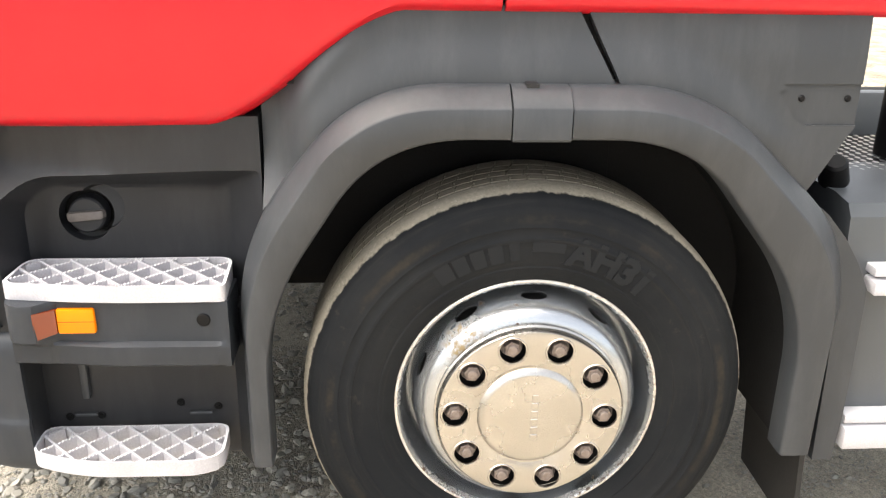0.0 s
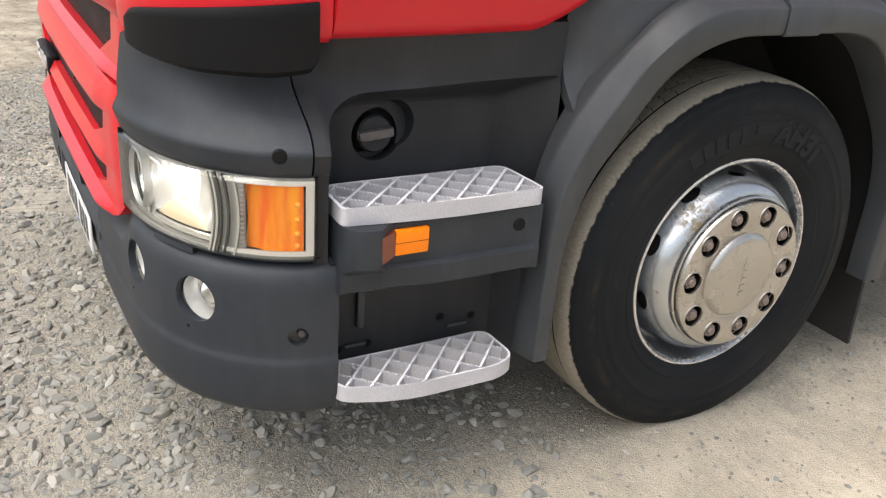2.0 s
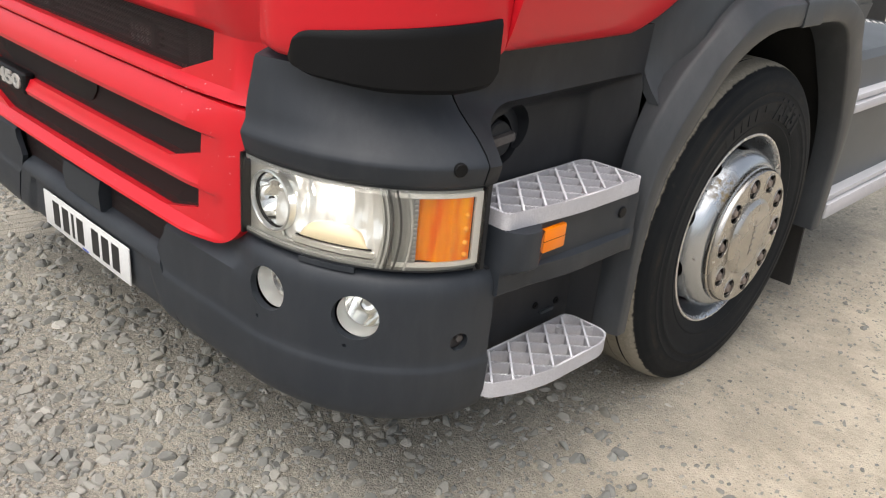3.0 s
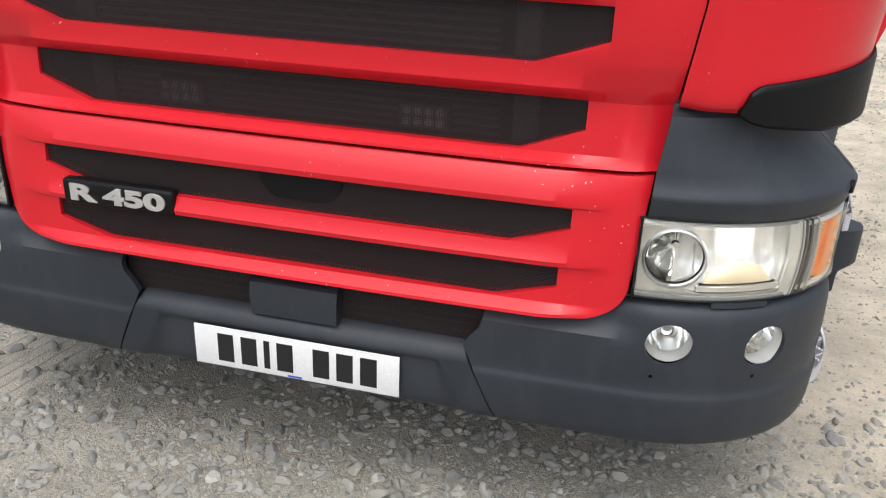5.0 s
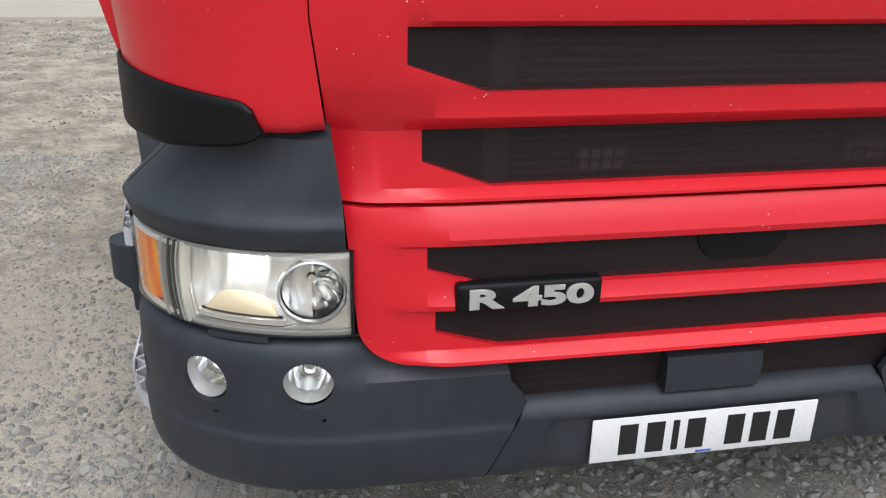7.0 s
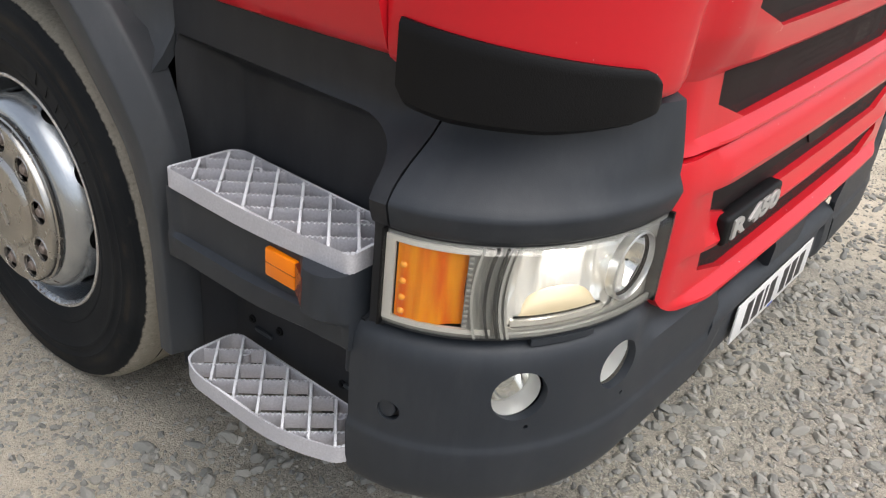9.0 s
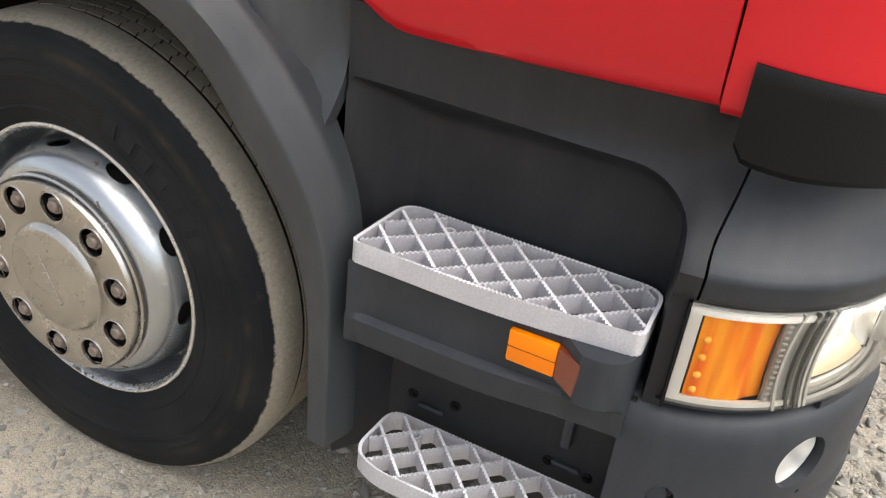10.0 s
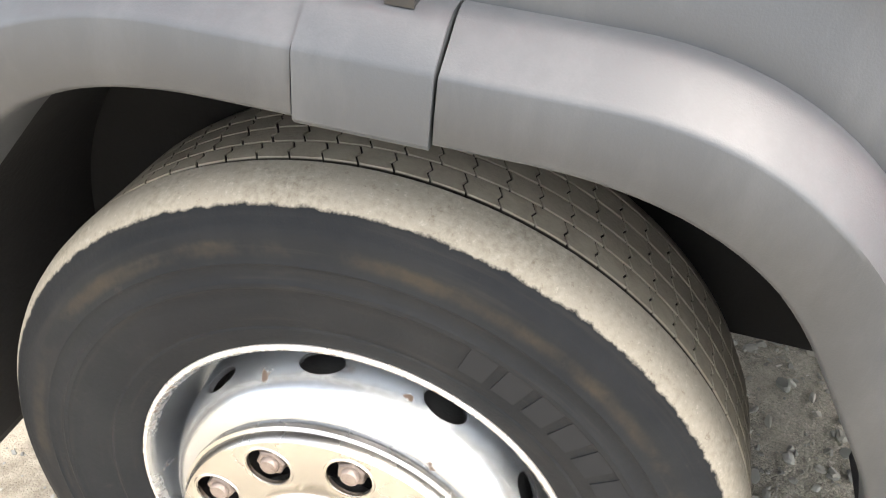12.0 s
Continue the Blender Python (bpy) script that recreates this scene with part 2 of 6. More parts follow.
def tyre_rubber():
    """Black rubber; pale dried dust covers the tread and the outer shoulder, with a ragged edge."""
    m = material("tyre_rubber", (0.010, 0.010, 0.011), 0.72, 0, 0, 0.17)
    n, l, b = nodes(m)
    tc = n.new("ShaderNodeTexCoord")
    sep = put(n, l, "ShaderNodeSeparateXYZ", {0: tc.outputs["Object"]})
    yz = put(n, l, "ShaderNodeCombineXYZ", {1: sep.outputs[1], 2: sep.outputs[2]})
    r = put(n, l, "ShaderNodeVectorMath", {0: yz.outputs[0]}, operation="LENGTH").outputs["Value"]
    rag = put(n, l, "ShaderNodeMath", {0: noise_of(n, l, 55, 4, 0.7), 1: 0.012}, operation="MULTIPLY").outputs[0]
    edge = put(n, l, "ShaderNodeMath", {0: r, 1: rag}, operation="ADD").outputs[0]
    near = put(n, l, "ShaderNodeMath", {0: step_of(n, l, sep.outputs[0], -0.02, 0.02), 1: -0.0075}, operation="MULTIPLY").outputs[0]
    dust = step_of(n, l, put(n, l, "ShaderNodeMath", {0: edge, 1: near}, operation="ADD").outputs[0], 0.4935, 0.4965)
    wall = mix_of(n, l, step_of(n, l, noise_of(n, l, 3.5, 5, 0.6), 0.42, 0.72), (0.0078, 0.0092, 0.0112), (0.0165, 0.0176, 0.0188))
    stain = step_of(n, l, noise_of(n, l, 16, 6, 0.7), 0.64, 0.80)
    wall = mix_of(n, l, stain, wall, (0.040, 0.035, 0.029))
    # rubbed streaks that run round the side wall
    turn = put(n, l, "ShaderNodeMath", {0: sep.outputs[1], 1: sep.outputs[2]}, operation="ARCTAN2").outputs[0]
    ring = put(n, l, "ShaderNodeCombineXYZ", {0: put(n, l, "ShaderNodeMath", {0: r, 1: 90.0}, operation="MULTIPLY").outputs[0], 1: put(n, l, "ShaderNodeMath", {0: turn, 1: 2.2}, operation="MULTIPLY").outputs[0]})
    streak = put(n, l, "ShaderNodeTexNoise", {"Vector": ring.outputs[0], "Scale": 1.0, "Detail": 5.0, "Roughness": 0.65}).outputs["Fac"]
    wall = mix_of(n, l, put(n, l, "ShaderNodeMath", {0: step_of(n, l, streak, 0.54, 0.74), 1: 0.16}, operation="MULTIPLY").outputs[0], wall, (0.060, 0.052, 0.041))
    # dried mud left in a broken ring half way up
    mud = put(n, l, "ShaderNodeMath", {0: step_of(n, l, edge, 0.440, 0.447), 1: step_of(n, l, edge, 0.463, 0.456)}, operation="MULTIPLY").outputs[0]
    mud = put(n, l, "ShaderNodeMath", {0: mud, 1: step_of(n, l, noise_of(n, l, 7, 5, 0.7), 0.46, 0.68)}, operation="MULTIPLY").outputs[0]
    wall = mix_of(n, l, mud, wall, (0.031, 0.026, 0.0195))
    fine = noise_of(n, l, 130, 5, 0.7)
    pale = mix_of(n, l, step_of(n, l, fine, 0.25, 0.75), (0.19, 0.170, 0.134), (0.40, 0.365, 0.300))
    pale = mix_of(n, l, step_of(n, l, noise_of(n, l, 9, 4), 0.3, 0.75), pale, (0.30, 0.272, 0.225))
    crumb = noise_of(n, l, 75, 6, 0.8)
    pale = mix_of(n, l, put(n, l, "ShaderNodeMath", {0: step_of(n, l, crumb, 0.58, 0.66), 1: 0.55}, operation="MULTIPLY").outputs[0], pale, (0.15, 0.125, 0.09))
    pale = mix_of(n, l, put(n, l, "ShaderNodeMath", {0: step_of(n, l, crumb, 0.42, 0.34), 1: 0.5}, operation="MULTIPLY").outputs[0], pale, (0.50, 0.46, 0.385))
    # groove floors between the ribs get a darker colour, by radius
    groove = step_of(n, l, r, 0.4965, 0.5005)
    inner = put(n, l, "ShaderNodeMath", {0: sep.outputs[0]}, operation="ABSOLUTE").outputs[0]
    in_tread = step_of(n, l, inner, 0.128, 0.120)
    below_top = put(n, l, "ShaderNodeMath", {0: 1.0, 1: groove}, operation="SUBTRACT").outputs[0]
    deep = put(n, l, "ShaderNodeMath", {0: below_top, 1: in_tread}, operation="MULTIPLY").outputs[0]
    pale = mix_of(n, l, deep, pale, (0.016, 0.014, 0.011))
    l.new(mix_of(n, l, dust, wall, pale), b.inputs["Base Color"])
    l.new(put(n, l, "ShaderNodeMapRange", {0: dust, 3: 0.70, 4: 0.95}).outputs[0], b.inputs["Roughness"])
    bump_of(n, l, b, fine, 0.35)
    return m


TYRE = tyre_rubber()


def tread_mat():
    """Pale dust on the tops of the blocks, a darker colour down in the grooves."""
    m = grained("dusty_tread", (0.25, 0.222, 0.172), (0.36, 0.322, 0.255), 30, 160, 0.95, 0.3, 0.2)
    n, l, b = nodes(m)
    old = b.inputs["Base Color"].links[0].from_socket
    tc = n.new("ShaderNodeTexCoord")
    sep = put(n, l, "ShaderNodeSeparateXYZ", {0: tc.outputs["Object"]})
    yz = put(n, l, "ShaderNodeCombineXYZ", {1: sep.outputs[1], 2: sep.outputs[2]})
    r = put(n, l, "ShaderNodeVectorMath", {0: yz.outputs[0]}, operation="LENGTH").outputs["Value"]
    # ribs further in are painted darker, for less dust and for shade
    far = put(n, l, "ShaderNodeMath", {0: sep.outputs[0]}, operation="ABSOLUTE").outputs[0]
    patch = put(n, l, "ShaderNodeMath", {0: step_of(n, l, noise_of(n, l, 40, 5, 0.7), 0.3, 0.75), 1: 0.05}, operation="MULTIPLY").outputs[0]
    far = put(n, l, "ShaderNodeMath", {0: far, 1: patch}, operation="ADD").outputs[0]
    old = mix_of(n, l, step_of(n, l, far, 0.06, 0.150), (0.215, 0.192, 0.152), old)
    # below the block tops the colour goes dark, by radius
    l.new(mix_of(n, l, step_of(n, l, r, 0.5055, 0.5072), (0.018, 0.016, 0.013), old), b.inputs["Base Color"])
    return m


TREAD = tread_mat()
SIDE_MARK = material("raised_rubber", (0.0115, 0.013, 0.0152), 0.66, 0, 0, 0.2)


def clear(name, tint=(1, 1, 1), rough=0.02):
    """Thin clear plastic: see-through, with a gloss that grows at flat angles."""
    m = bpy.data.materials.new(name)
    m.use_nodes = True
    n, l = m.node_tree.nodes, m.node_tree.links
    n.clear()
    out = n.new("ShaderNodeOutputMaterial")
    t = put(n, l, "ShaderNodeBsdfTransparent", {0: (*tint, 1)})
    g = put(n, l, "ShaderNodeBsdfGlossy", {"Roughness": rough})
    f = put(n, l, "ShaderNodeLayerWeight", {0: 0.5})
    p = put(n, l, "ShaderNodeMath", {0: f.outputs["Facing"], 1: 5.0}, operation="POWER")
    q = put(n, l, "ShaderNodeMath", {0: p.outputs[0], 1: 0.03}, operation="ADD")
    mx = put(n, l, "ShaderNodeMixShader", {0: q.outputs[0], 1: t.outputs[0], 2: g.outputs[0]})
    l.new(mx.outputs[0], out.inputs[0])
    return m


GLASS = clear("clear_lens", (0.96, 0.96, 0.95))


def perforated():
    """Black sheet with rows of small holes, set off row by row."""
    m = material("perforated_sheet", (0.024, 0.0165, 0.0165), 0.6, 0, 0, 0.3)
    n, l, b = nodes(m)
    out = n["Material Output"]
    tc = n.new("ShaderNodeTexCoord")
    mp = put(n, l, "ShaderNodeMapping", {0: tc.outputs["Object"]})
    mp.inputs["Scale"].default_value = (1, 0, 1)
    v = put(n, l, "ShaderNodeTexVoronoi", {"Vector": mp.outputs[0], "Scale": 300.0, "Randomness": 0.0})
    hole = put(n, l, "ShaderNodeMath", {0: v.outputs["Distance"], 1: 0.36}, operation="LESS_THAN").outputs[0]
    t = n.new("ShaderNodeBsdfTransparent")
    mx = put(n, l, "ShaderNodeMixShader", {0: hole, 1: b.outputs[0], 2: t.outputs[0]})
    l.new(mx.outputs[0], out.inputs[0])
    return m


MESH = perforated()


def gravel():
    m = material("gravel_dirt", (0.26, 0.24, 0.21), 0.95, 0, 0, 0.2)
    n, l, b = nodes(m)
    big = noise_of(n, l, 0.55, 4, 0.6)
    mid = noise_of(n, l, 6, 6, 0.7)
    fine = noise_of(n, l, 90, 6, 0.75)
    c = mix_of(n, l, step_of(n, l, big, 0.40, 0.60), (0.50, 0.452, 0.365), (0.44, 0.405, 0.34))
    # pale dusty lanes where wheels have rolled, along both sides of the parking place
    tc = n.new("ShaderNodeTexCoord")
    sep = put(n, l, "ShaderNodeSeparateXYZ", {0: tc.outputs["Object"]})
    wob = put(n, l, "ShaderNodeMath", {0: noise_of(n, l, 1.6, 5, 0.65), 1: 0.9}, operation="MULTIPLY").outputs[0]
    ax = put(n, l, "ShaderNodeMath", {0: put(n, l, "ShaderNodeMath", {0: sep.outputs[0]}, operation="ABSOLUTE").outputs[0], 1: wob}, operation="ADD").outputs[0]
    ay = put(n, l, "ShaderNodeMath", {0: sep.outputs[1], 1: wob}, operation="ADD").outputs[0]
    near_side = put(n, l, "ShaderNodeMath", {0: step_of(n, l, sep.outputs[0], 0.3, 0.9), 1: 1.1}, operation="MULTIPLY").outputs[0]
    ay = put(n, l, "ShaderNodeMath", {0: ay, 1: near_side}, operation="ADD").outputs[0]
    lane = put(n, l, "ShaderNodeMath", {0: step_of(n, l, ax, 1.5, 2.1), 1: step_of(n, l, ay, -1.3, -0.5)}, operation="MULTIPLY").outputs[0]
    lane = put(n, l, "ShaderNodeMath", {0: lane, 1: step_of(n, l, put(n, l, "ShaderNodeMath", {0: ax, 1: put(n, l, "ShaderNodeMath", {0: near_side, 1: 2.4}, operation="MULTIPLY").outputs[0]}, operation="SUBTRACT").outputs[0], 2.9, 2.3)}, operation="MULTIPLY").outputs[0]
    # rougher, darker ground out on one side and behind it
    rough_side = step_of(n, l, put(n, l, "ShaderNodeMath", {0: sep.outputs[0], 1: wob}, operation="SUBTRACT").outputs[0], -2.0, -2.7)
    # this mask runs in under the lorry, where it paints part of the shade
    behind = put(n, l, "ShaderNodeMath", {0: step_of(n, l, ay, 0.5, 1.4), 1: step_of(n, l, sep.outputs[0], 0.4, -0.5)}, operation="MULTIPLY").outputs[0]
    rough_side = put(n, l, "ShaderNodeMath", {0: rough_side, 1: behind}, operation="MAXIMUM").outputs[0]
    lane = put(n, l, "ShaderNodeMath", {0: lane, 1: put(n, l, "ShaderNodeMath", {0: 1.0, 1: rough_side}, operation="SUBTRACT").outputs[0]}, operation="MULTIPLY").outputs[0]
    c = mix_of(n, l, lane, c, (0.60, 0.53, 0.42))
    c = mix_of(n, l, put(n, l, "ShaderNodeMath", {0: step_of(n, l, mid, 0.40, 0.70), 1: 0.5}, operation="MULTIPLY").outputs[0], c, (0.40, 0.355, 0.285))
    c = mix_of(n, l, step_of(n, l, fine, 0.50, 0.68), c, (0.27, 0.25, 0.215))
    mott = noise_of(n, l, 26, 8, 0.8)
    c = mix_of(n, l, put(n, l, "ShaderNodeMath", {0: step_of(n, l, mott, 0.50, 0.62), 1: 0.28}, operation="MULTIPLY").outputs[0], c, (0.50, 0.455, 0.375))
    c = mix_of(n, l, put(n, l, "ShaderNodeMath", {0: step_of(n, l, mott, 0.46, 0.34), 1: 0.28}, operation="MULTIPLY").outputs[0], c, (0.165, 0.152, 0.13))
    # trodden stones of two sizes, packed with dark joints
    rough_at = put(n, l, "ShaderNodeMixRGB", {0: 0.012, 1: tc.outputs["Object"], 2: n.new("ShaderNodeTexNoise").outputs["Color"]}).outputs[0]
    patchy = step_of(n, l, noise_of(n, l, 2.4, 5, 0.65), 0.31, 0.52)
    open_bed = put(n, l, "ShaderNodeMath", {0: 1.0, 1: lane}, operation="SUBTRACT").outputs[0]
    patchy = put(n, l, "ShaderNodeMath", {0: patchy, 1: put(n, l, "ShaderNodeMath", {0: open_bed, 1: 0.55}, operation="MAXIMUM").outputs[0]}, operation="MULTIPLY").outputs[0]
    relief = fine
    for scale, amount in ((48.0, 0.55), (105.0, 0.6)):
        cell = put(n, l, "ShaderNodeTexVoronoi", {"Vector": rough_at, "Scale": scale})
        edge = n.new("ShaderNodeTexVoronoi")
        edge.feature = "DISTANCE_TO_EDGE"
        edge.inputs["Scale"].default_value = scale
        l.new(rough_at, edge.inputs["Vector"])
        tone = put(n, l, "ShaderNodeSeparateXYZ", {0: cell.outputs["Color"]}).outputs[0]
        stone = ramp_of(n, l, tone, [(0.0, (0.185, 0.177, 0.158)), (0.4, (0.295, 0.278, 0.238)), (0.75, (0.385, 0.352, 0.288)), (1.0, (0.50, 0.463, 0.39))])
        c = mix_of(n, l, put(n, l, "ShaderNodeMath", {0: patchy, 1: 0.80 * amount}, operation="MULTIPLY").outputs[0], c, stone)
        joint = step_of(n, l, edge.outputs["Distance"], 0.075, 0.0)
        joint = put(n, l, "ShaderNodeMath", {0: joint, 1: patchy}, operation="MULTIPLY").outputs[0]
        c = mix_of(n, l, put(n, l, "ShaderNodeMath", {0: joint, 1: 0.85 * amount}, operation="MULTIPLY").outputs[0], c, (0.13, 0.12, 0.103))
        relief = put(n, l, "ShaderNodeMath", {0: relief, 1: put(n, l, "ShaderNodeMath", {0: joint, 1: amount}, operation="MULTIPLY").outputs[0]}, operation="SUBTRACT").outputs[0]
    v = n.new("ShaderNodeTexVoronoi")
    v.inputs["Scale"].default_value = 160
    l.new(tc.outputs["Object"], v.inputs["Vector"])
    grit = step_of(n, l, v.outputs["Color"], 0.55, 0.95)
    tiny = put(n, l, "ShaderNodeTexVoronoi", {"Vector": tc.outputs["Object"], "Scale": 310.0})
    speck = put(n, l, "ShaderNodeSeparateXYZ", {0: tiny.outputs["Color"]}).outputs[1]
    c = mix_of(n, l, put(n, l, "ShaderNodeMath", {0: step_of(n, l, speck, 0.62, 0.95), 1: 0.30}, operation="MULTIPLY").outputs[0], c, (0.10, 0.092, 0.080))
    c = mix_of(n, l, put(n, l, "ShaderNodeMath", {0: step_of(n, l, speck, 0.30, 0.05), 1: 0.25}, operation="MULTIPLY").outputs[0], c, (0.58, 0.535, 0.455))
    relief = put(n, l, "ShaderNodeMath", {0: relief, 1: put(n, l, "ShaderNodeMath", {0: tiny.outputs["Distance"], 1: -0.5}, operation="MULTIPLY").outputs[0]}, operation="ADD").outputs[0]
    c = mix_of(n, l, put(n, l, "ShaderNodeMath", {0: grit, 1: 0.45}, operation="MULTIPLY").outputs[0], c, (0.42, 0.39, 0.33))
    c = mix_of(n, l, put(n, l, "ShaderNodeMath", {0: lane, 1: 0.36}, operation="MULTIPLY").outputs[0], c, (0.56, 0.495, 0.395))
    dusty = put(n, l, "ShaderNodeMath", {0: lane, 1: step_of(n, l, sep.outputs[0], 0.3, 0.8)}, operation="MULTIPLY").outputs[0]
    c = mix_of(n, l, put(n, l, "ShaderNodeMath", {0: dusty, 1: 0.5}, operation="MULTIPLY").outputs[0], c, mix_of(n, l, step_of(n, l, mott, 0.36, 0.64), (0.40, 0.345, 0.26), (0.72, 0.635, 0.50)))
    c = mix_of(n, l, put(n, l, "ShaderNodeMath", {0: rough_side, 1: 0.68}, operation="MULTIPLY").outputs[0], c, mix_of(n, l, step_of(n, l, mott, 0.38, 0.62), (0.14, 0.117, 0.085), (0.35, 0.298, 0.222)))
    drift = noise_of(n, l, 3.2, 9, 0.78)
    c = mix_of(n, l, put(n, l, "ShaderNodeMath", {0: rough_side, 1: 0.62}, operation="MULTIPLY").outputs[0], c, mix_of(n, l, step_of(n, l, drift, 0.40, 0.60), (0.20, 0.168, 0.125), (0.62, 0.54, 0.42)))
    c = mix_of(n, l, put(n, l, "ShaderNodeMath", {0: dusty, 1: 0.45}, operation="MULTIPLY").outputs[0], c, mix_of(n, l, step_of(n, l, drift, 0.42, 0.58), (0.35, 0.30, 0.225), (0.70, 0.62, 0.49)))
    # the print of one tyre leading forward from the wheel: ribs pressed into pale dust
    along = put(n, l, "ShaderNodeMath", {0: put(n, l, "ShaderNodeMath", {0: sep.outputs[1], 1: 0.9}, operation="ADD").outputs[0], 1: -0.176}, operation="MULTIPLY").outputs[0]
    across = put(n, l, "ShaderNodeMath", {0: sep.outputs[0], 1: along}, operation="ADD").outputs[0]
    across = put(n, l, "ShaderNodeMath", {0: across, 1: put(n, l, "ShaderNodeMath", {0: noise_of(n, l, 9, 3), 1: 0.012}, operation="MULTIPLY").outputs[0]}, operation="ADD").outputs[0]
    band = put(n, l, "ShaderNodeMath", {0: step_of(n, l, across, -1.25, -1.18), 1: step_of(n, l, across, -0.86, -0.93)}, operation="MULTIPLY").outputs[0]
    band = put(n, l, "ShaderNodeMath", {0: band, 1: put(n, l, "ShaderNodeMath", {0: step_of(n, l, sep.outputs[1], -1.9, -1.4), 1: step_of(n, l, sep.outputs[1], -0.80, -0.95)}, operation="MULTIPLY").outputs[0]}, operation="MULTIPLY").outputs[0]
    band = put(n, l, "ShaderNodeMath", {0: band, 1: step_of(n, l, noise_of(n, l, 4, 4, 0.6), 0.30, 0.50)}, operation="MULTIPLY").outputs[0]
    c = mix_of(n, l, put(n, l, "ShaderNodeMath", {0: band, 1: 0.7}, operation="MULTIPLY").outputs[0], c, (0.50, 0.455, 0.38))
    saw = put(n, l, "ShaderNodeMath", {0: put(n, l, "ShaderNodeMath", {0: across, 1: 0.046}, operation="DIVIDE").outputs[0]}, operation="FRACT").outputs[0]
    saw = put(n, l, "ShaderNodeMath", {0: saw, 1: 0.5}, operation="SUBTRACT").outputs[0]
    saw = put(n, l, "ShaderNodeMath", {0: saw}, operation="ABSOLUTE").outputs[0]
    saw = put(n, l, "ShaderNodeMath", {0: step_of(n, l, saw, 0.14, 0.04), 1: band}, operation="MULTIPLY").outputs[0]
    c = mix_of(n, l, put(n, l, "ShaderNodeMath", {0: saw, 1: 0.6}, operation="MULTIPLY").outputs[0], c, (0.17, 0.155, 0.13))
    relief = put(n, l, "ShaderNodeMath", {0: relief, 1: saw}, operation="SUBTRACT").outputs[0]
    l.new(c, b.inputs["Base Color"])
    h = put(n, l, "ShaderNodeMath", {0: relief, 1: v.outputs["Distance"]}, operation="SUBTRACT").outputs[0]
    bump_of(n, l, b, h, 0.6, 0.006)
    return m


GRAVEL = gravel()


def stone_mat():
    m = material("stone", (0.3, 0.29, 0.27), 0.9, 0, 0, 0.25)
    n, l, b = nodes(m)
    g = n.new("ShaderNodeNewGeometry")
    o = n.new("ShaderNodeObjectInfo")
    r = put(n, l, "ShaderNodeMath", {0: g.outputs["Random Per Island"], 1: o.outputs["Random"]}, operation="ADD").outputs[0]
    r = put(n, l, "ShaderNodeMath", {0: r, 1: 1.0}, operation="MODULO").outputs[0]
    c = ramp_of(n, l, r, [(0.0, (0.19, 0.190, 0.176)), (0.3, (0.25, 0.247, 0.225)), (0.55, (0.315, 0.300, 0.262)), (0.8, (0.28, 0.277, 0.254)), (0.97, (0.36, 0.343, 0.303)), (1.0, (0.46, 0.44, 0.395))])
    f = noise_of(n, l, 60, 5, 0.7)
    l.new(mix_of(n, l, step_of(n, l, f, 0.52, 0.90), c, (0.34, 0.312, 0.265)), b.inputs["Base Color"])
    bump_of(n, l, b, noise_of(n, l, 180, 4), 0.4)
    return m


STONE = stone_mat()
CONCRETE = grained("pale_concrete", (0.34, 0.31, 0.255), (0.42, 0.38, 0.315), 1.2, 60, 0.9, 0.4)
TIMBER = grained("weathered_timber", (0.40, 0.31, 0.24), (0.50, 0.40, 0.32), 3, 80, 0.85, 0.3)


# ---- building helpers ----
def part(name, bm, mat, parent=None, label="", angle=35, loc=None):
    bmesh.ops.recalc_face_normals(bm, faces=bm.faces)
    me = bpy.data.meshes.new(name)
    bm.to_mesh(me)
    bm.free()
    me.materials.append(mat)
    me.shade_smooth()
    me.set_sharp_from_angle(angle=radians(angle))
    ob = new(name, me)
    if parent:
        ob.parent = parent
    if loc:
        ob.location = loc
    if label:
        tagged(ob, label)
    return ob


def faces_of(bm, rows, flip=False):
    """Quads over a grid of vertices."""
    for a, b in zip(rows, rows[1:]):
        for i in range(len(a) - 1):
            q = [a[i], a[i + 1], b[i + 1], b[i]]
            bm.faces.new(q[::-1] if flip else q)


def slab(bm, front, back):
    """A closed body between two grids of points."""
    f = [[bm.verts.new(p) for p in r] for r in front]
    k = [[bm.verts.new(p) for p in r] for r in back]
    faces_of(bm, f)
    faces_of(bm, k, True)
    for a, b in ((f[0], k[0]), (k[-1], f[-1]), ([r[-1] for r in f], [r[-1] for r in k]), ([r[0] for r in k], [r[0] for r in f])):
        faces_of(bm, [a, b])
    return bm


def box(bm, x0, x1, y0, y1, z0, z1, bevel=0.0, seg=2):
    vs = [bm.verts.new((x, y, z)) for x in (x0, x1) for y in (y0, y1) for z in (z0, z1)]
    fs = [bm.faces.new([vs[i] for i in q]) for q in ((0, 1, 3, 2), (4, 6, 7, 5), (0, 4, 5, 1), (2, 3, 7, 6), (0, 2, 6, 4), (1, 5, 7, 3))]
    if bevel:
        es = list({e for f in fs for e in f.edges})
        bmesh.ops.bevel(bm, geom=es, offset=bevel, segments=seg, profile=0.5, affect="EDGES")
    return bm


def ring_loft(bm, rings, cap=True, bowl=False):
    """Joins closed rings of points, one after the other, and caps the ends; a bowl keeps its first ring open."""
    vs = [[bm.verts.new(p) for p in r] for r in rings]
    for a, b in zip(vs, vs[1:]):
        n = len(a)
        for i in range(n):
            bm.faces.new((a[i], a[(i + 1) % n], b[(i + 1) % n], b[i]))
    if cap:
        if not bowl:
            bm.faces.new(vs[0][::-1])
        bm.faces.new(vs[-1])
    return bm


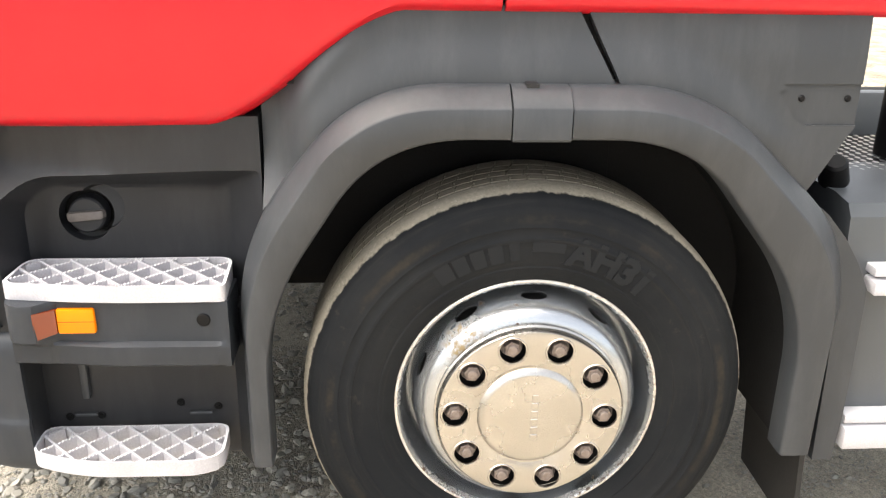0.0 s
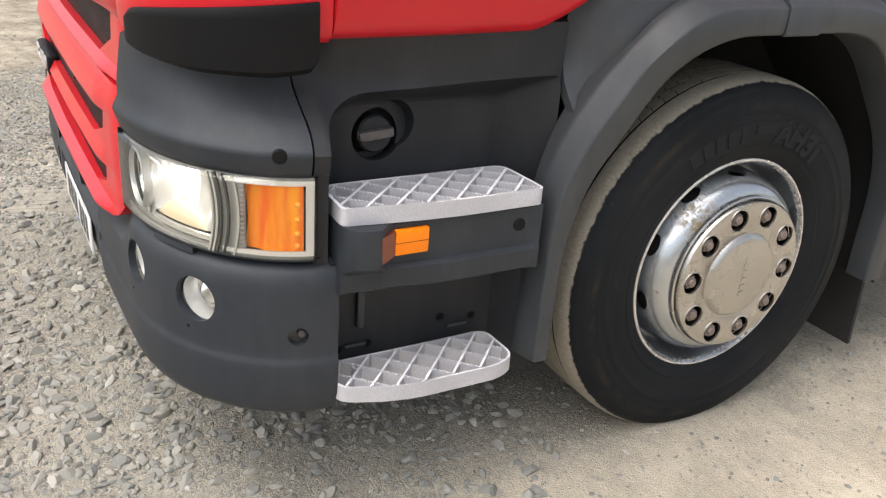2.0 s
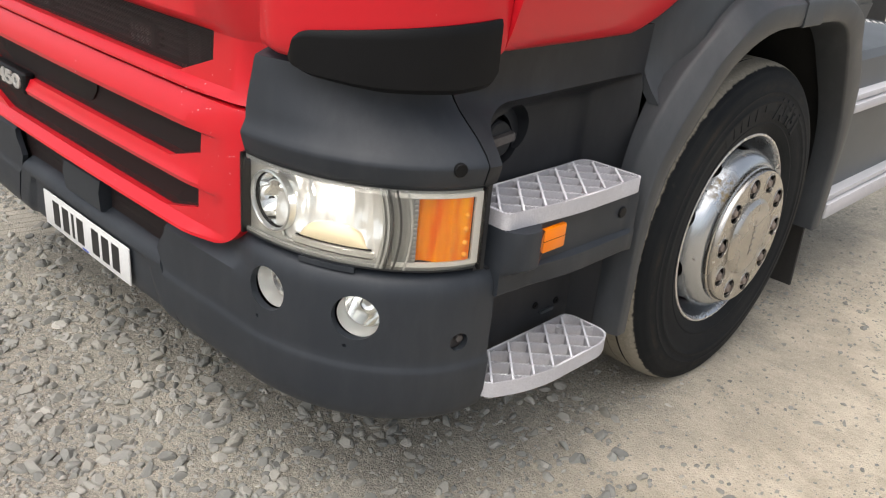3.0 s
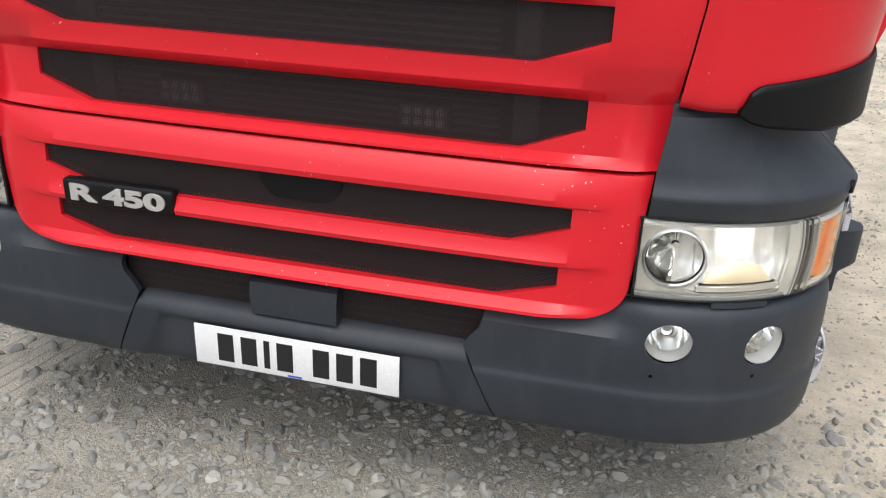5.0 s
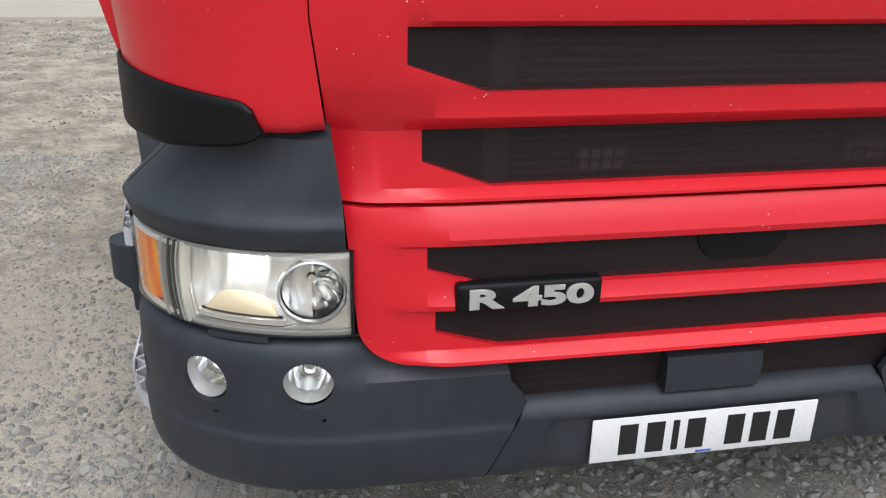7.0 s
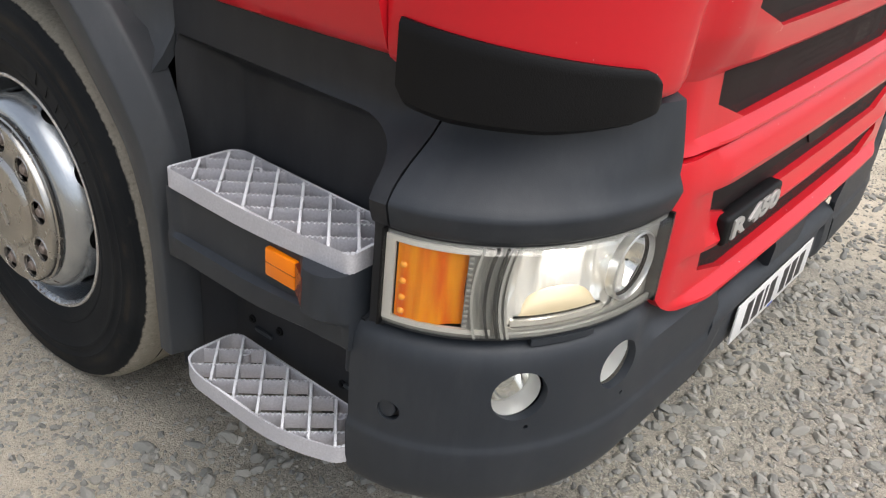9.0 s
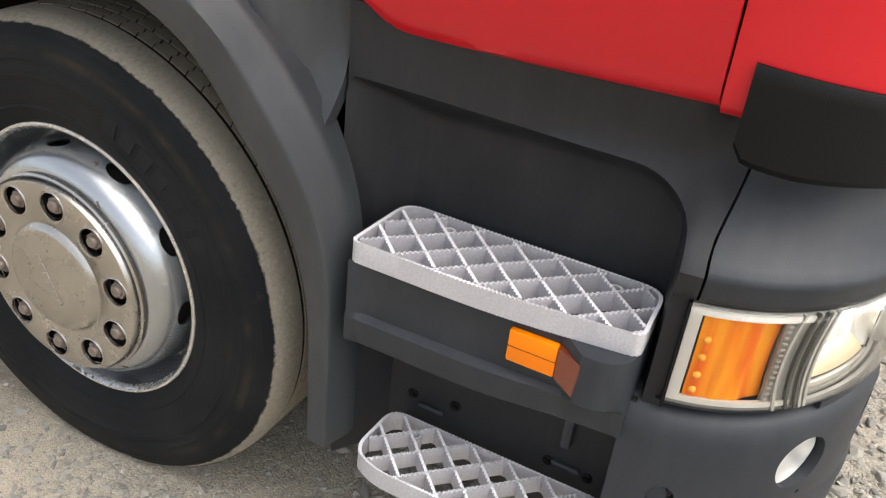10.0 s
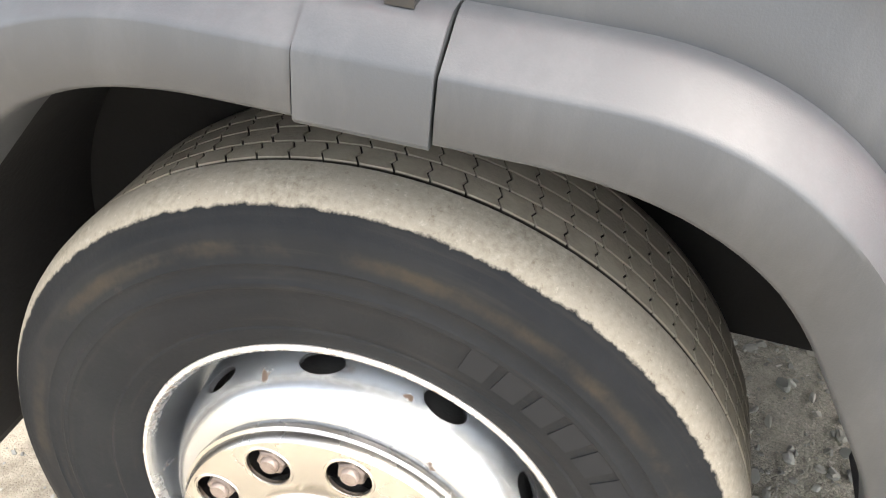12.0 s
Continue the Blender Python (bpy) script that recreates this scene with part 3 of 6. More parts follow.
def turned(bm, profile, seg=64, sx=1, closed=True):
    """A body turned about the x axis from (x, radius) pairs; closed: the profile is a loop."""
    rows = []
    for x, r in profile:
        rows.append([bm.verts.new((x * sx, r * math.cos(a), r * math.sin(a))) for a in (2 * math.pi * i / seg for i in range(seg))])
    pairs = list(zip(rows, rows[1:])) + ([(rows[-1], rows[0])] if closed else [])
    for a, b in pairs:
        for i in range(seg):
            bm.faces.new((a[i], a[(i + 1) % seg], b[(i + 1) % seg], b[i]))
    return bm


def disc_body(bm, m, r, depth, seg=24, r2=None, bevel=0.0):
    """A drum with its axis along the local z of m, from z = 0 to depth."""
    r2 = r if r2 is None else r2
    rings = []
    for z, q in ((0, r), (depth - bevel, r2), (depth, r2 - bevel)) if bevel else ((0, r), (depth, r2)):
        rings.append([m @ Vector((q * math.cos(2 * math.pi * i / seg), q * math.sin(2 * math.pi * i / seg), z)) for i in range(seg)])
    return ring_loft(bm, rings)


def facing(p, way, roll=0):
    """A pose at p whose local z looks along way."""
    return Matrix.Translation(p) @ Vector(way).to_track_quat("Z", "Y").to_matrix().to_4x4() @ pose(0, 0, 0, 0, 0, roll)


def carve(ob, *cutters):
    """Cuts closed bodies out of a part."""
    made = []
    for bm in cutters:
        bmesh.ops.recalc_face_normals(bm, faces=bm.faces)
        me = bpy.data.meshes.new("cutter")
        bm.to_mesh(me)
        bm.free()
        c = new("cutter", me)
        bpy.context.view_layer.update()
        c.matrix_world = ob.matrix_world
        made.append(c)
        mod = ob.modifiers.new("cut", "BOOLEAN")
        mod.operation, mod.solver, mod.object = "DIFFERENCE", "EXACT", c
    bpy.context.view_layer.update()
    me = bpy.data.meshes.new_from_object(ob.evaluated_get(bpy.context.evaluated_depsgraph_get()))
    ob.modifiers.clear()
    ob.data = me
    me.shade_smooth()
    me.set_sharp_from_angle(angle=radians(35))
    for c in made:
        bpy.data.objects.remove(c)
    return ob


def text_bm(words, size, depth, bold=0.0):
    cu = bpy.data.curves.new("words", "FONT")
    cu.body, cu.size, cu.extrude, cu.align_x, cu.align_y = words, size, depth, "CENTER", "CENTER"
    cu.bevel_depth, cu.offset = 0.0008, bold
    t = new("words", cu)
    bpy.context.view_layer.update()
    me = bpy.data.meshes.new_from_object(t.evaluated_get(bpy.context.evaluated_depsgraph_get()))
    bpy.data.objects.remove(t)
    bm = bmesh.new()
    bm.from_mesh(me)
    return bm


def smooth(a, b, v):
    v = min(1.0, max(0.0, (v - a) / (b - a)))
    return v * v * (3 - 2 * v)


def lerp(a, b, f):
    return a + (b - a) * f


def table(v, pairs):
    """Straight lines between (place, value) pairs."""
    if v <= pairs[0][0]:
        return pairs[0][1]
    for (a, p), (b, q) in zip(pairs, pairs[1:]):
        if v <= b:
            return lerp(p, q, (v - a) / (b - a))
    return pairs[-1][1]


def steps(a, b, n):
    return [lerp(a, b, i / n) for i in range(n + 1)]


def plan(s, cx=0.76, cy=-1.05, a=0.43, b=0.34):
    """The outline of the cab's front from above: 0 to 1 the front, 1 to 2 the corner, past 2 the side. Gives the place and the outward way."""
    if s <= 1:
        return (cx * s, cy - b - 0.012 * (1 - s * s)), (0, -1)
    if s <= 2:
        t = (s - 1) * math.pi / 2
        n = Vector((math.sin(t) / a, -math.cos(t) / b)).normalized()
        return (cx + a * math.sin(t), cy - b * math.cos(t)), (n.x, n.y)
    return (cx + a, cy + (s - 2)), (1, 0)


def on_plan(side, s, z, off, **k):
    (x, y), (nx, ny) = plan(s, **k)
    return Vector(((x + nx * off) * side, y + ny * off, z))


def wrap(bm, side, s_list, z_list, off, thick, **k):
    """A curved panel that follows the plan; off(s, z) moves it outwards. s_list may be a function of z."""
    front, back = [], []
    for z in z_list:
        ss = s_list(z) if callable(s_list) else s_list
        front.append([on_plan(side, s, z, off(s, z), **k) for s in ss])
        back.append([on_plan(side, s, z, off(s, z) - thick, **k) for s in ss])
    return slab(bm, front, back)


# ---- ground ----
def ground_height(x, y):
    """Low swells and ruts of the yard."""
    p = Vector((x * 0.5, y * 0.5, 0))
    return 0.010 * noise.noise(p) + 0.006 * noise.noise(p * 5) - 0.004


def build_ground():
    xs = [-400, -120, -40, -14] + [v * 0.125 - 7 for v in range(113)] + [14, 40, 120, 400]
    ys = [-400, -120, -40, -14] + [v * 0.125 - 6 for v in range(97)] + [8, 14, 40, 120, 400]
    bm = bmesh.new()
    faces_of(bm, [[bm.verts.new((x, y, ground_height(x, y) if max(abs(x), abs(y)) < 13 else -0.004)) for x in xs] for y in ys])
    return tagged(part("ground", bm, GRAVEL), "dusty beige gravel yard with loose grey stones", "ground", "", "structure")


ground = build_ground()
bm = bmesh.new()
box(bm, -40, 40, 8.1, 60, -0.1, 0.03, 0.01)
tagged(part("pavement", bm, CONCRETE), "pale dusty concrete apron behind the gravel", "pavement", "", "structure")

deck = tagged(new("timber_deck"), "low deck of pale weathered boards on the gravel", "deck")
deck.location = (1.25, 7.35, 0)
for i in range(5):
    bm = bmesh.new()
    box(bm, -0.66 + i * 0.267, -0.66 + i * 0.267 + 0.258, 0, 3.2, 0.045, 0.09, 0.004)
    part("board", bm, TIMBER, deck)
for yy in (0.04, 1.5, 3.0):
    bm = bmesh.new()
    box(bm, -0.65, 0.66, yy, yy + 0.1, -0.02, 0.044, 0.004)
    part("bearer", bm, TIMBER, deck)

# ---- lorry ----
lorry = tagged(new("lorry"), "red lorry cab with dark grey plastic trim parked on gravel", "lorry")
SIDES = (1, -1)


RED_BASE = [(0.60, -1.391), (0.648, -1.390), (0.82, -1.393), (0.90, -1.388), (0.935, -1.380), (0.966, -1.362), (1.073, -1.358), (1.10, -1.372), (1.16, -1.398), (1.62, -1.425)]
RED_RIDGE = [(0.618, 0.021), (0.620, 0.029), (0.627, 0.028), (0.644, 0.005), (0.727, 0.0), (0.733, 0.015), (0.744, 0.018), (0.773, 0.002),
         (0.858, 0.0), (0.864, 0.014), (0.877, 0.018), (0.925, 0.006), (0.935, 0.0), (0.942, 0.012), (0.950, 0.016), (0.966, 0.004),
         (1.074, 0.0), (1.090, 0.019), (1.103, 0.024), (1.147, 0.005), (1.26, 0.0), (1.270, 0.012), (1.304, 0.019), (1.40, 0.012)]
RED_BREAKS = sorted({z for z, v in RED_BASE + RED_RIDGE} | {round(v, 4) for v in steps(0.621, 0.701, 16)})


def red_levels(low, high):
    """Heights from low to high with one at every bend of the red front; bends outside fold onto the ends."""
    return [low] + [min(high, max(low, z)) for z in RED_BREAKS] + [high]


def red_front_depth(x, z):
    """How far forward the red front stands at x, z."""
    ax = abs(x)
    base, ridge = table(z, RED_BASE), table(z, RED_RIDGE)
    fade = 1 - smooth(0.555, 0.715, ax)
    edge = 0.030 * smooth(0.70, 0.80, ax) + 0.012 * (ax / 0.8) ** 2 - 0.008
    return base - ridge * fade + edge


class Slot:
    """An opening with a straight top and slanting lower ends."""

    def __init__(self, w, top, end, low, bottom):
        self.w, self.top, self.end, self.low, self.bottom = w, top, end, low, bottom

    def floor(self, x):
        return table(abs(x), [(self.low, self.bottom), (self.w, self.end)])


SLOTS_UP = [Slot(0.655, 1.260, 1.196, 0.515, 1.148), Slot(0.622, 1.074, 1.015, 0.492, 0.966)]
SLOTS_LOW = [Slot(0.615, 0.858, 0.815, 0.489, 0.774), Slot(0.598, 0.727, 0.682, 0.467, 0.645)]


def red_panel(name, label, slots, top, bottom, side_x):
    """A red front panel with slots cut through; bottom and side_x give its outline."""
    bm = bmesh.new()
    deep = 0.040
    w = max(s.w for s in slots)
    inner = sorted({round(v, 4) for s in slots for v in (s.w, s.low, -s.w, -s.low)} | {round(v, 4) for v in steps(-w, w, 150)})
    bars = [(None, slots[0])] + list(zip(slots, slots[1:])) + [(slots[-1], None)]

    def piece(front):
        """One closed slab, with its folded rows dropped, added to the panel."""
        one = bmesh.new()
        slab(one, front, [[p + Vector((0, deep, 0)) for p in r] for r in front])
        bmesh.ops.remove_doubles(one, verts=one.verts, dist=0.0004)
        bmesh.ops.recalc_face_normals(one, faces=one.faces)
        data = bpy.data.meshes.new("piece")
        one.to_mesh(data)
        one.free()
        bm.from_mesh(data)
        bpy.data.meshes.remove(data)

    def strip(cols, hi, lo):
        front = [[Vector((x, red_front_depth(x, z), z)) for x, z in zip(cols, row)] for row in zip(*(red_levels(lo(x), hi(x)) for x in cols))]
        piece(front)

    for a, b in bars:
        wa = min(s.w for s in (a, b) if s)
        cols = [x for x in inner if abs(x) <= wa + 1e-6]
        hi = (lambda x, a=a: a.floor(x)) if a else (lambda x: top(x))
        lo = (lambda x, b=b: b.top) if b else (lambda x: bottom(x))
        strip(cols, hi, lo)
        # the short pieces between the ends of a narrower and a wider opening
        other = max(s.w for s in (a, b) if s)
        if other > wa + 0.002:
            for sg in SIDES:
                cols = sorted(sg * v for v in steps(wa, other, 2))
                wide_is_a = bool(a) and a.w == other
                if wide_is_a:
                    strip(cols, lambda x, a=a: a.floor(x), lambda x: bottom(x))
                else:
                    strip(cols, lambda x, a=a: a.top, lambda x, b=b: b.top)
    for sg in SIDES:
        cols = [0, 0.2, 0.4, 0.6, 0.75, 0.87, 0.94, 1.0]
        front = []
        # the outer edge may curve in towards the bottom
        for z in red_levels(bottom(w), top(w)):
            xs = [lerp(w, side_x(z), c) for c in cols]
            front.append([Vector((sg * x, red_front_depth(x, z), z)) for x in xs])
        piece(front)
    return part(name, bm, RED, lorry, label, 28)


def low_side(z):
    """The outer edge of the lower red panel: upright, then rounded into the bottom."""
    if z > 0.70:
        return lerp(0.745, 0.765, (z - 0.70) / 0.235)
    f = (0.70 - z) / 0.082
    return 0.745 - 0.105 * (1 - math.sqrt(max(0.0, 1 - f * f)))


def up_side(z):
    return table(z, [(0.94, 0.770), (1.09, 0.7895), (1.27, 0.8130), (1.62, 0.8170)])


red_panel("grille_panel", "red upper grille panel with two long openings", SLOTS_UP, lambda x: 1.60, lambda x: 0.944, up_side)
red_panel("bonnet_panel", "red lower grille panel with two long openings", SLOTS_LOW, lambda x: 0.9355, lambda x: 0.618, low_side)

for s, yy in zip(SLOTS_UP + SLOTS_LOW, (-1.390, -1.353, -1.384, -1.383)):
    bm = bmesh.new()
    cols = steps(-s.w - 0.012, s.w + 0.012, 2)
    front = [[Vector((x, yy, z)) for x in cols] for z in (s.bottom - 0.012, s.top + 0.012)]
    slab(bm, front, [[p + Vector((0, 0.0015, 0)) for p in r] for r in front])
    part("grille_mesh", bm, MESH, lorry, "black perforated metal mesh")
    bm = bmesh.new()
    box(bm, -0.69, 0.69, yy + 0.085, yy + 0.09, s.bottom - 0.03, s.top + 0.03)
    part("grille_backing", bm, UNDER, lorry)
SLAT = grained("grey_slat", (0.11, 0.098, 0.093), (0.085, 0.075, 0.073), 6, 90, 0.5, 0.1)
for s, yy, n in ((SLOTS_UP[0], -1.370, 6), (SLOTS_UP[1], -1.333, 6)):
    for i in range(n):
        z = lerp(s.bottom + 0.012, s.top - 0.012, i / (n - 1))
        bm = bmesh.new()
        box(bm, -0.44, 0.44, yy, yy + 0.03, z - 0.0035, z + 0.0035, 0.0015, 1)
        part("grille_slat", bm, SLAT, lorry)
    for x in (-0.50, 0.47):
        bm = bmesh.new()
        box(bm, x, x + 0.05, yy, yy + 0.03, s.bottom, s.top, 0.003, 1)
        part("grille_post", bm, SLAT, lorry)
LED = material("led_module", (0.30, 0.285, 0.27), 0.3, 0.2)
for x in (-0.274, 0.286):
    bm = bmesh.new()
    box(bm, x - 0.058, x + 0.058, -1.347, -1.317, 0.976, 1.034, 0.006)
    lamp = part("strobe_lamp", bm, PLASTIC_DARK, lorry, "small strobe lamp behind the mesh")
    for j in range(4):
        for k in range(2):
            bm = bmesh.new()
            disc_body(bm, facing((x - 0.036 + j * 0.024, -1.347, 0.993 + k * 0.022), (0, -1, 0)), 0.0105, 0.004, 12, 0.008)
            part("led", bm, LED, lamp)
    bm = bmesh.new()
    box(bm, x - 0.052, x + 0.052, -1.3485, -1.3470, 0.981, 1.029, 0.0006, 1)
    part("lamp_face", bm, SLAT, lamp)

# dark hump shape in the opening over the badge, just proud of the mesh
bm = bmesh.new()
slab(bm, [[Vector((0.024 + x * w, -1.3885, z)) for x in steps(-1, 1, 8)] for z, w in ((0.800, 0.055), (0.806, 0.070), (0.830, 0.092), (0.862, 0.100))],
     [[Vector((0.024 + x * w, -1.3760, z)) for x in steps(-1, 1, 8)] for z, w in ((0.800, 0.055), (0.806, 0.070), (0.830, 0.092), (0.862, 0.100))])
part("latch_cover", bm, BLACK, lorry, "black hump-shaped piece in the lower grille opening")
# badge
bm = bmesh.new()
box(bm, -0.563, -0.275, -1.4200, -1.385, 0.727, 0.789, 0.009, 3)
badge = part("badge", bm, BLACK, lorry, "black badge with silver R 450 lettering")
bm = text_bm("R 450", 0.066, 0.0025, 0.0022)
xs = [v.co.x for v in bm.verts]
fit_w = 0.245 / (max(xs) - min(xs))
bmesh.ops.transform(bm, matrix=Matrix.Translation((-0.419, -1.4215, 0.758)) @ pose(0, 0, 0, 90) @ Matrix.Diagonal((fit_w, 0.80, 1, 1)), verts=bm.verts)
part("lettering", bm, LETTER, badge, "silver letters")


# bumper
def corner_off(s, z):
    x = plan(s)[0][0]
    o = table(z, [(0.306, -0.055), (0.312, -0.030), (0.322, -0.014), (0.340, -0.004), (0.37, 0.002), (0.448, 0.006), (0.462, 0.0), (0.55, 0.002), (0.625, 0.0), (0.648, -0.006), (0.662, -0.018), (0.672, -0.045)])
    o -= 0.028 * smooth(0.578, 0.612, z) * (1 - smooth(0.68, 0.82, x))
    return o


def seam_s(z):
    x = table(z, [(0.306, 0.497), (0.33, 0.487), (0.512, 0.404), (0.535, 0.418), (0.56, 0.440), (0.60, 0.449), (0.68, 0.449)])
    return x / 0.76


def corner_cols(z):
    a = seam_s(z)
    return steps(a, 1.0, 14)[:-1] + steps(1.0, 2.0, 40)


Z_BUMPER = [0.306, 0.308, 0.312, 0.317, 0.324, 0.332, 0.342, 0.355, 0.37, 0.40, 0.43, 0.445, 0.452, 0.458, 0.464, 0.48, 0.51, 0.535, 0.56, 0.58, 0.60, 0.615, 0.63, 0.642, 0.652, 0.66, 0.667, 0.672]
FOG = ((0.842, -1.372, 0.578, 1.0), (1.036, -1.292, 0.570, 1.35))


def fog_lamp(side, x, y, z, parent, turn):
    way = Vector((side * turn, -1.0, -0.06)).normalized()
    m = facing((x * side, y, z), way)
    bm = bmesh.new()
    rings = []
    for r, d in ((0.0495, -0.004), (0.0495, -0.090), (0.0455, -0.090), (0.0450, -0.036), (0.0465, -0.014), (0.0480, -0.004)):
        rings.append([m @ Vector((r * math.cos(a), r * math.sin(a), d)) for a in (2 * math.pi * i / 40 for i in range(40))])
    ring_loft(bm, rings + [rings[0]], False)
    bmesh.ops.remove_doubles(bm, verts=bm.verts, dist=1e-5)
    lamp = part("fog_lamp", bm, FOG_BOWL, parent, "round fog lamp with a satin silver rim")
    bm = bmesh.new()
    rings = [[m @ Vector((r * math.cos(a), r * math.sin(a), d)) for a in (2 * math.pi * i / 32 for i in range(32))] for r, d in ((0.0510, -0.009), (0.0515, -0.090), (0.020, -0.105))]
    ring_loft(bm, rings, True, True)
    part("lamp_tube", bm, PLASTIC_DARK, lamp)
    bm = bmesh.new()
    rings = [[m @ Vector((r * math.cos(a), r * math.sin(a), d)) for a in (2 * math.pi * i / 32 for i in range(32))] for r, d in ((0.0450, -0.040), (0.041, -0.058), (0.030, -0.074), (0.010, -0.084))]
    ring_loft(bm, rings, True, True)
    part("reflector", bm, CHROME, lamp, "chrome bowl")
    bm = bmesh.new()
    disc_body(bm, m @ Matrix.Translation((0, 0.004, -0.076)), 0.013, 0.022, 20, 0.011, 0.003)
    part("bulb_shield", bm, SATIN, lamp)
    bm = bmesh.new()
    rings = [[m @ Vector((r * math.cos(a), r * math.sin(a), d)) for a in (2 * math.pi * i / 36 for i in range(36))] for r, d in ((0.0450, -0.040), (0.0450, -0.036), (0.038, -0.031), (0.020, -0.028), (0.004, -0.027))]
    ring_loft(bm, rings)
    lens = part("lens", bm, GLASS, lamp, "clear lens")
    lens.visible_shadow = False


for side in SIDES:
    bm = bmesh.new()
    wrap(bm, side, corner_cols, Z_BUMPER, corner_off, 0.016)
    corner = part("bumper_corner", bm, BUMPER, lorry, "dark grey plastic bumper corner with two fog lamps")
    cuts = []
    for x, y, z, turn in FOG:
        c = bmesh.new()
        way = Vector((side * (0.10 if turn == 1.0 else 0.42), -1.0, -0.05)).normalized()
        disc_body(c, facing(Vector((x * side, y, z)) - way * 0.12, way), 0.050, 0.30, 48)
        cuts.append(c)
    for x, y in ((0.815, -1.389), (1.020, -1.330)):
        c = bmesh.new()
        disc_body(c, facing((x * side, y + 0.03, 0.501), (side * (x - 0.815) * 1.6, -1, 0)), 0.0045, 0.06, 14)
        cuts.append(c)
    c = bmesh.new()
    disc_body(c, facing((1.10 * side, -1.115, 0.515), (side, -0.22, 0)), 0.021, 0.15, 28)
    cuts.append(c)
    carve(corner, *cuts)
    for x, y, z, turn in FOG:
        if turn == 1.0:
            fog_lamp(side, x, y + 0.002, z, corner, 0.10)
        else:
            fog_lamp(side, x + 0.008, y - 0.006, z, corner, 0.55)
    bm = bmesh.new()
    disc_body(bm, facing((1.146 * side, -1.117, 0.515), (side, -0.22, 0)), 0.032, 0.014, 28)
    disc_body(bm, facing((1.158 * side, -1.119, 0.515), (side, -0.22, 0)), 0.010, 0.012 if side > 0 else 0.016, 6 if side > 0 else 28, None, 0.002)
    part("tow_bolt", bm, SLAT, corner, "dark bolt set into a round hole" if side > 0 else "")
    if side < 0:
        bm = bmesh.new()
        disc_body(bm, facing((1.156 * side, -1.119, 0.515), (side, -0.22, 0)), 0.0195, 0.0205, 28, None, 0.002)
        part("cover_cap", bm, BUMPER, corner, "round grey cover cap")
    # slim catch under the headlamp
    bm = bmesh.new()
    wrap(bm, side, steps(1.24, 1.44, 8), [0.664, 0.668, 0.676], lambda s, z: -0.012, 0.02)
    part("lamp_catch", bm, BUMPER, corner)


def centre_off(s, z):
    x = plan(s)[0][0]
    o = table(z, [(0.306, -0.055), (0.312, -0.030), (0.322, -0.014), (0.340, -0.004), (0.37, 0.0), (0.47, 0.004), (0.485, -0.002), (0.500, -0.016), (0.512, -0.04)])
    # the plate's sunk field
    field = smooth(0.352, 0.342, abs(x) - (0.462 - z) * 0.42) * smooth(0.464, 0.456, z)
    return o - 0.010 * field


bm = bmesh.new()
zs = [0.306, 0.308, 0.312, 0.317, 0.324, 0.332, 0.342, 0.355, 0.37, 0.39, 0.41, 0.43, 0.448, 0.454, 0.458, 0.462, 0.466, 0.472, 0.48, 0.488, 0.496, 0.504, 0.512]
front, back = [], []
for z in zs:
    w = seam_s(z) * 0.76 - 0.004
    xs = steps(-w, w, 60)
    front.append([Vector((x, plan(abs(x) / 0.76)[0][1] - centre_off(abs(x) / 0.76, z), z)) for x in xs])
    back.append([p + Vector((0, 0.016, 0)) for p in front[-1]])
slab(bm, front, back)
part("bumper_centre", bm, BUMPER, lorry, "dark grey plastic middle of the bumper")
# intake under the red panel
bm = bmesh.new()
xs = steps(-0.448, 0.448, 2)
front = [[Vector((x, -1.368, z)) for x in xs] for z in (0.498, 0.612)]
slab(bm, front, [[p + Vector((0, 0.0015, 0)) for p in r] for r in front])
part("intake_mesh", bm, MESH, lorry, "black perforated mesh of the lower intake")
for i in range(5):
    bm = bmesh.new()
    box(bm, -0.45, 0.45, -1.350, -1.325, 0.515 + i * 0.02, 0.521 + i * 0.02, 0.0015, 1)
    part("intake_slat", bm, SLAT, lorry)
bm = bmesh.new()
box(bm, -0.52, 0.52, -1.30, -1.29, 0.45, 0.64)
part("intake_backing", bm, UNDER, lorry)
bm = bmesh.new()
slab(bm, [[Vector((x, y, z)) for x in steps(-0.1 - dx, 0.1 + dx, 8)] for z, y, dx in ((0.498, -1.392, 0.004), (0.503, -1.400, 0.006), (0.555, -1.404, 0.008), (0.585, -1.398, 0.008), (0.594, -1.385, 0.006))],
     [[Vector((x, -1.36, z)) for x in steps(-0.1 - dx, 0.1 + dx, 8)] for z, y, dx in ((0.498, 0, 0.004), (0.503, 0, 0.006), (0.555, 0, 0.008), (0.585, 0, 0.008), (0.594, 0, 0.006))])
part("tow_cover", bm, BUMPER, lorry, "dark grey tow eye cover")
# number plate
bm = bmesh.new()
box(bm, -0.2605, 0.2605, -1.4055, -1.4005, 0.344, 0.4515, 0.002, 2)
plate = part("number_plate", bm, PLATE_WHITE, lorry, "white number plate with black marks")
for x in (-0.178, -0.117, -0.0705, -0.024, 0.068, 0.127, 0.186):
    w = 0.0075 if abs(x + 0.0705) < 0.001 else 0.0205
    bm = bmesh.new()
    box(bm, x - w, x + w, -1.4064, -1.4054, 0.360, 0.435)
    part("plate_mark", bm, INK, plate)
bm = bmesh.new()
box(bm, -0.018, 0.018, -1.4064, -1.4054, 0.347, 0.352)
part("maker_mark", bm, material("blue_ink", (0.05, 0.10, 0.45), 0.4), plate)

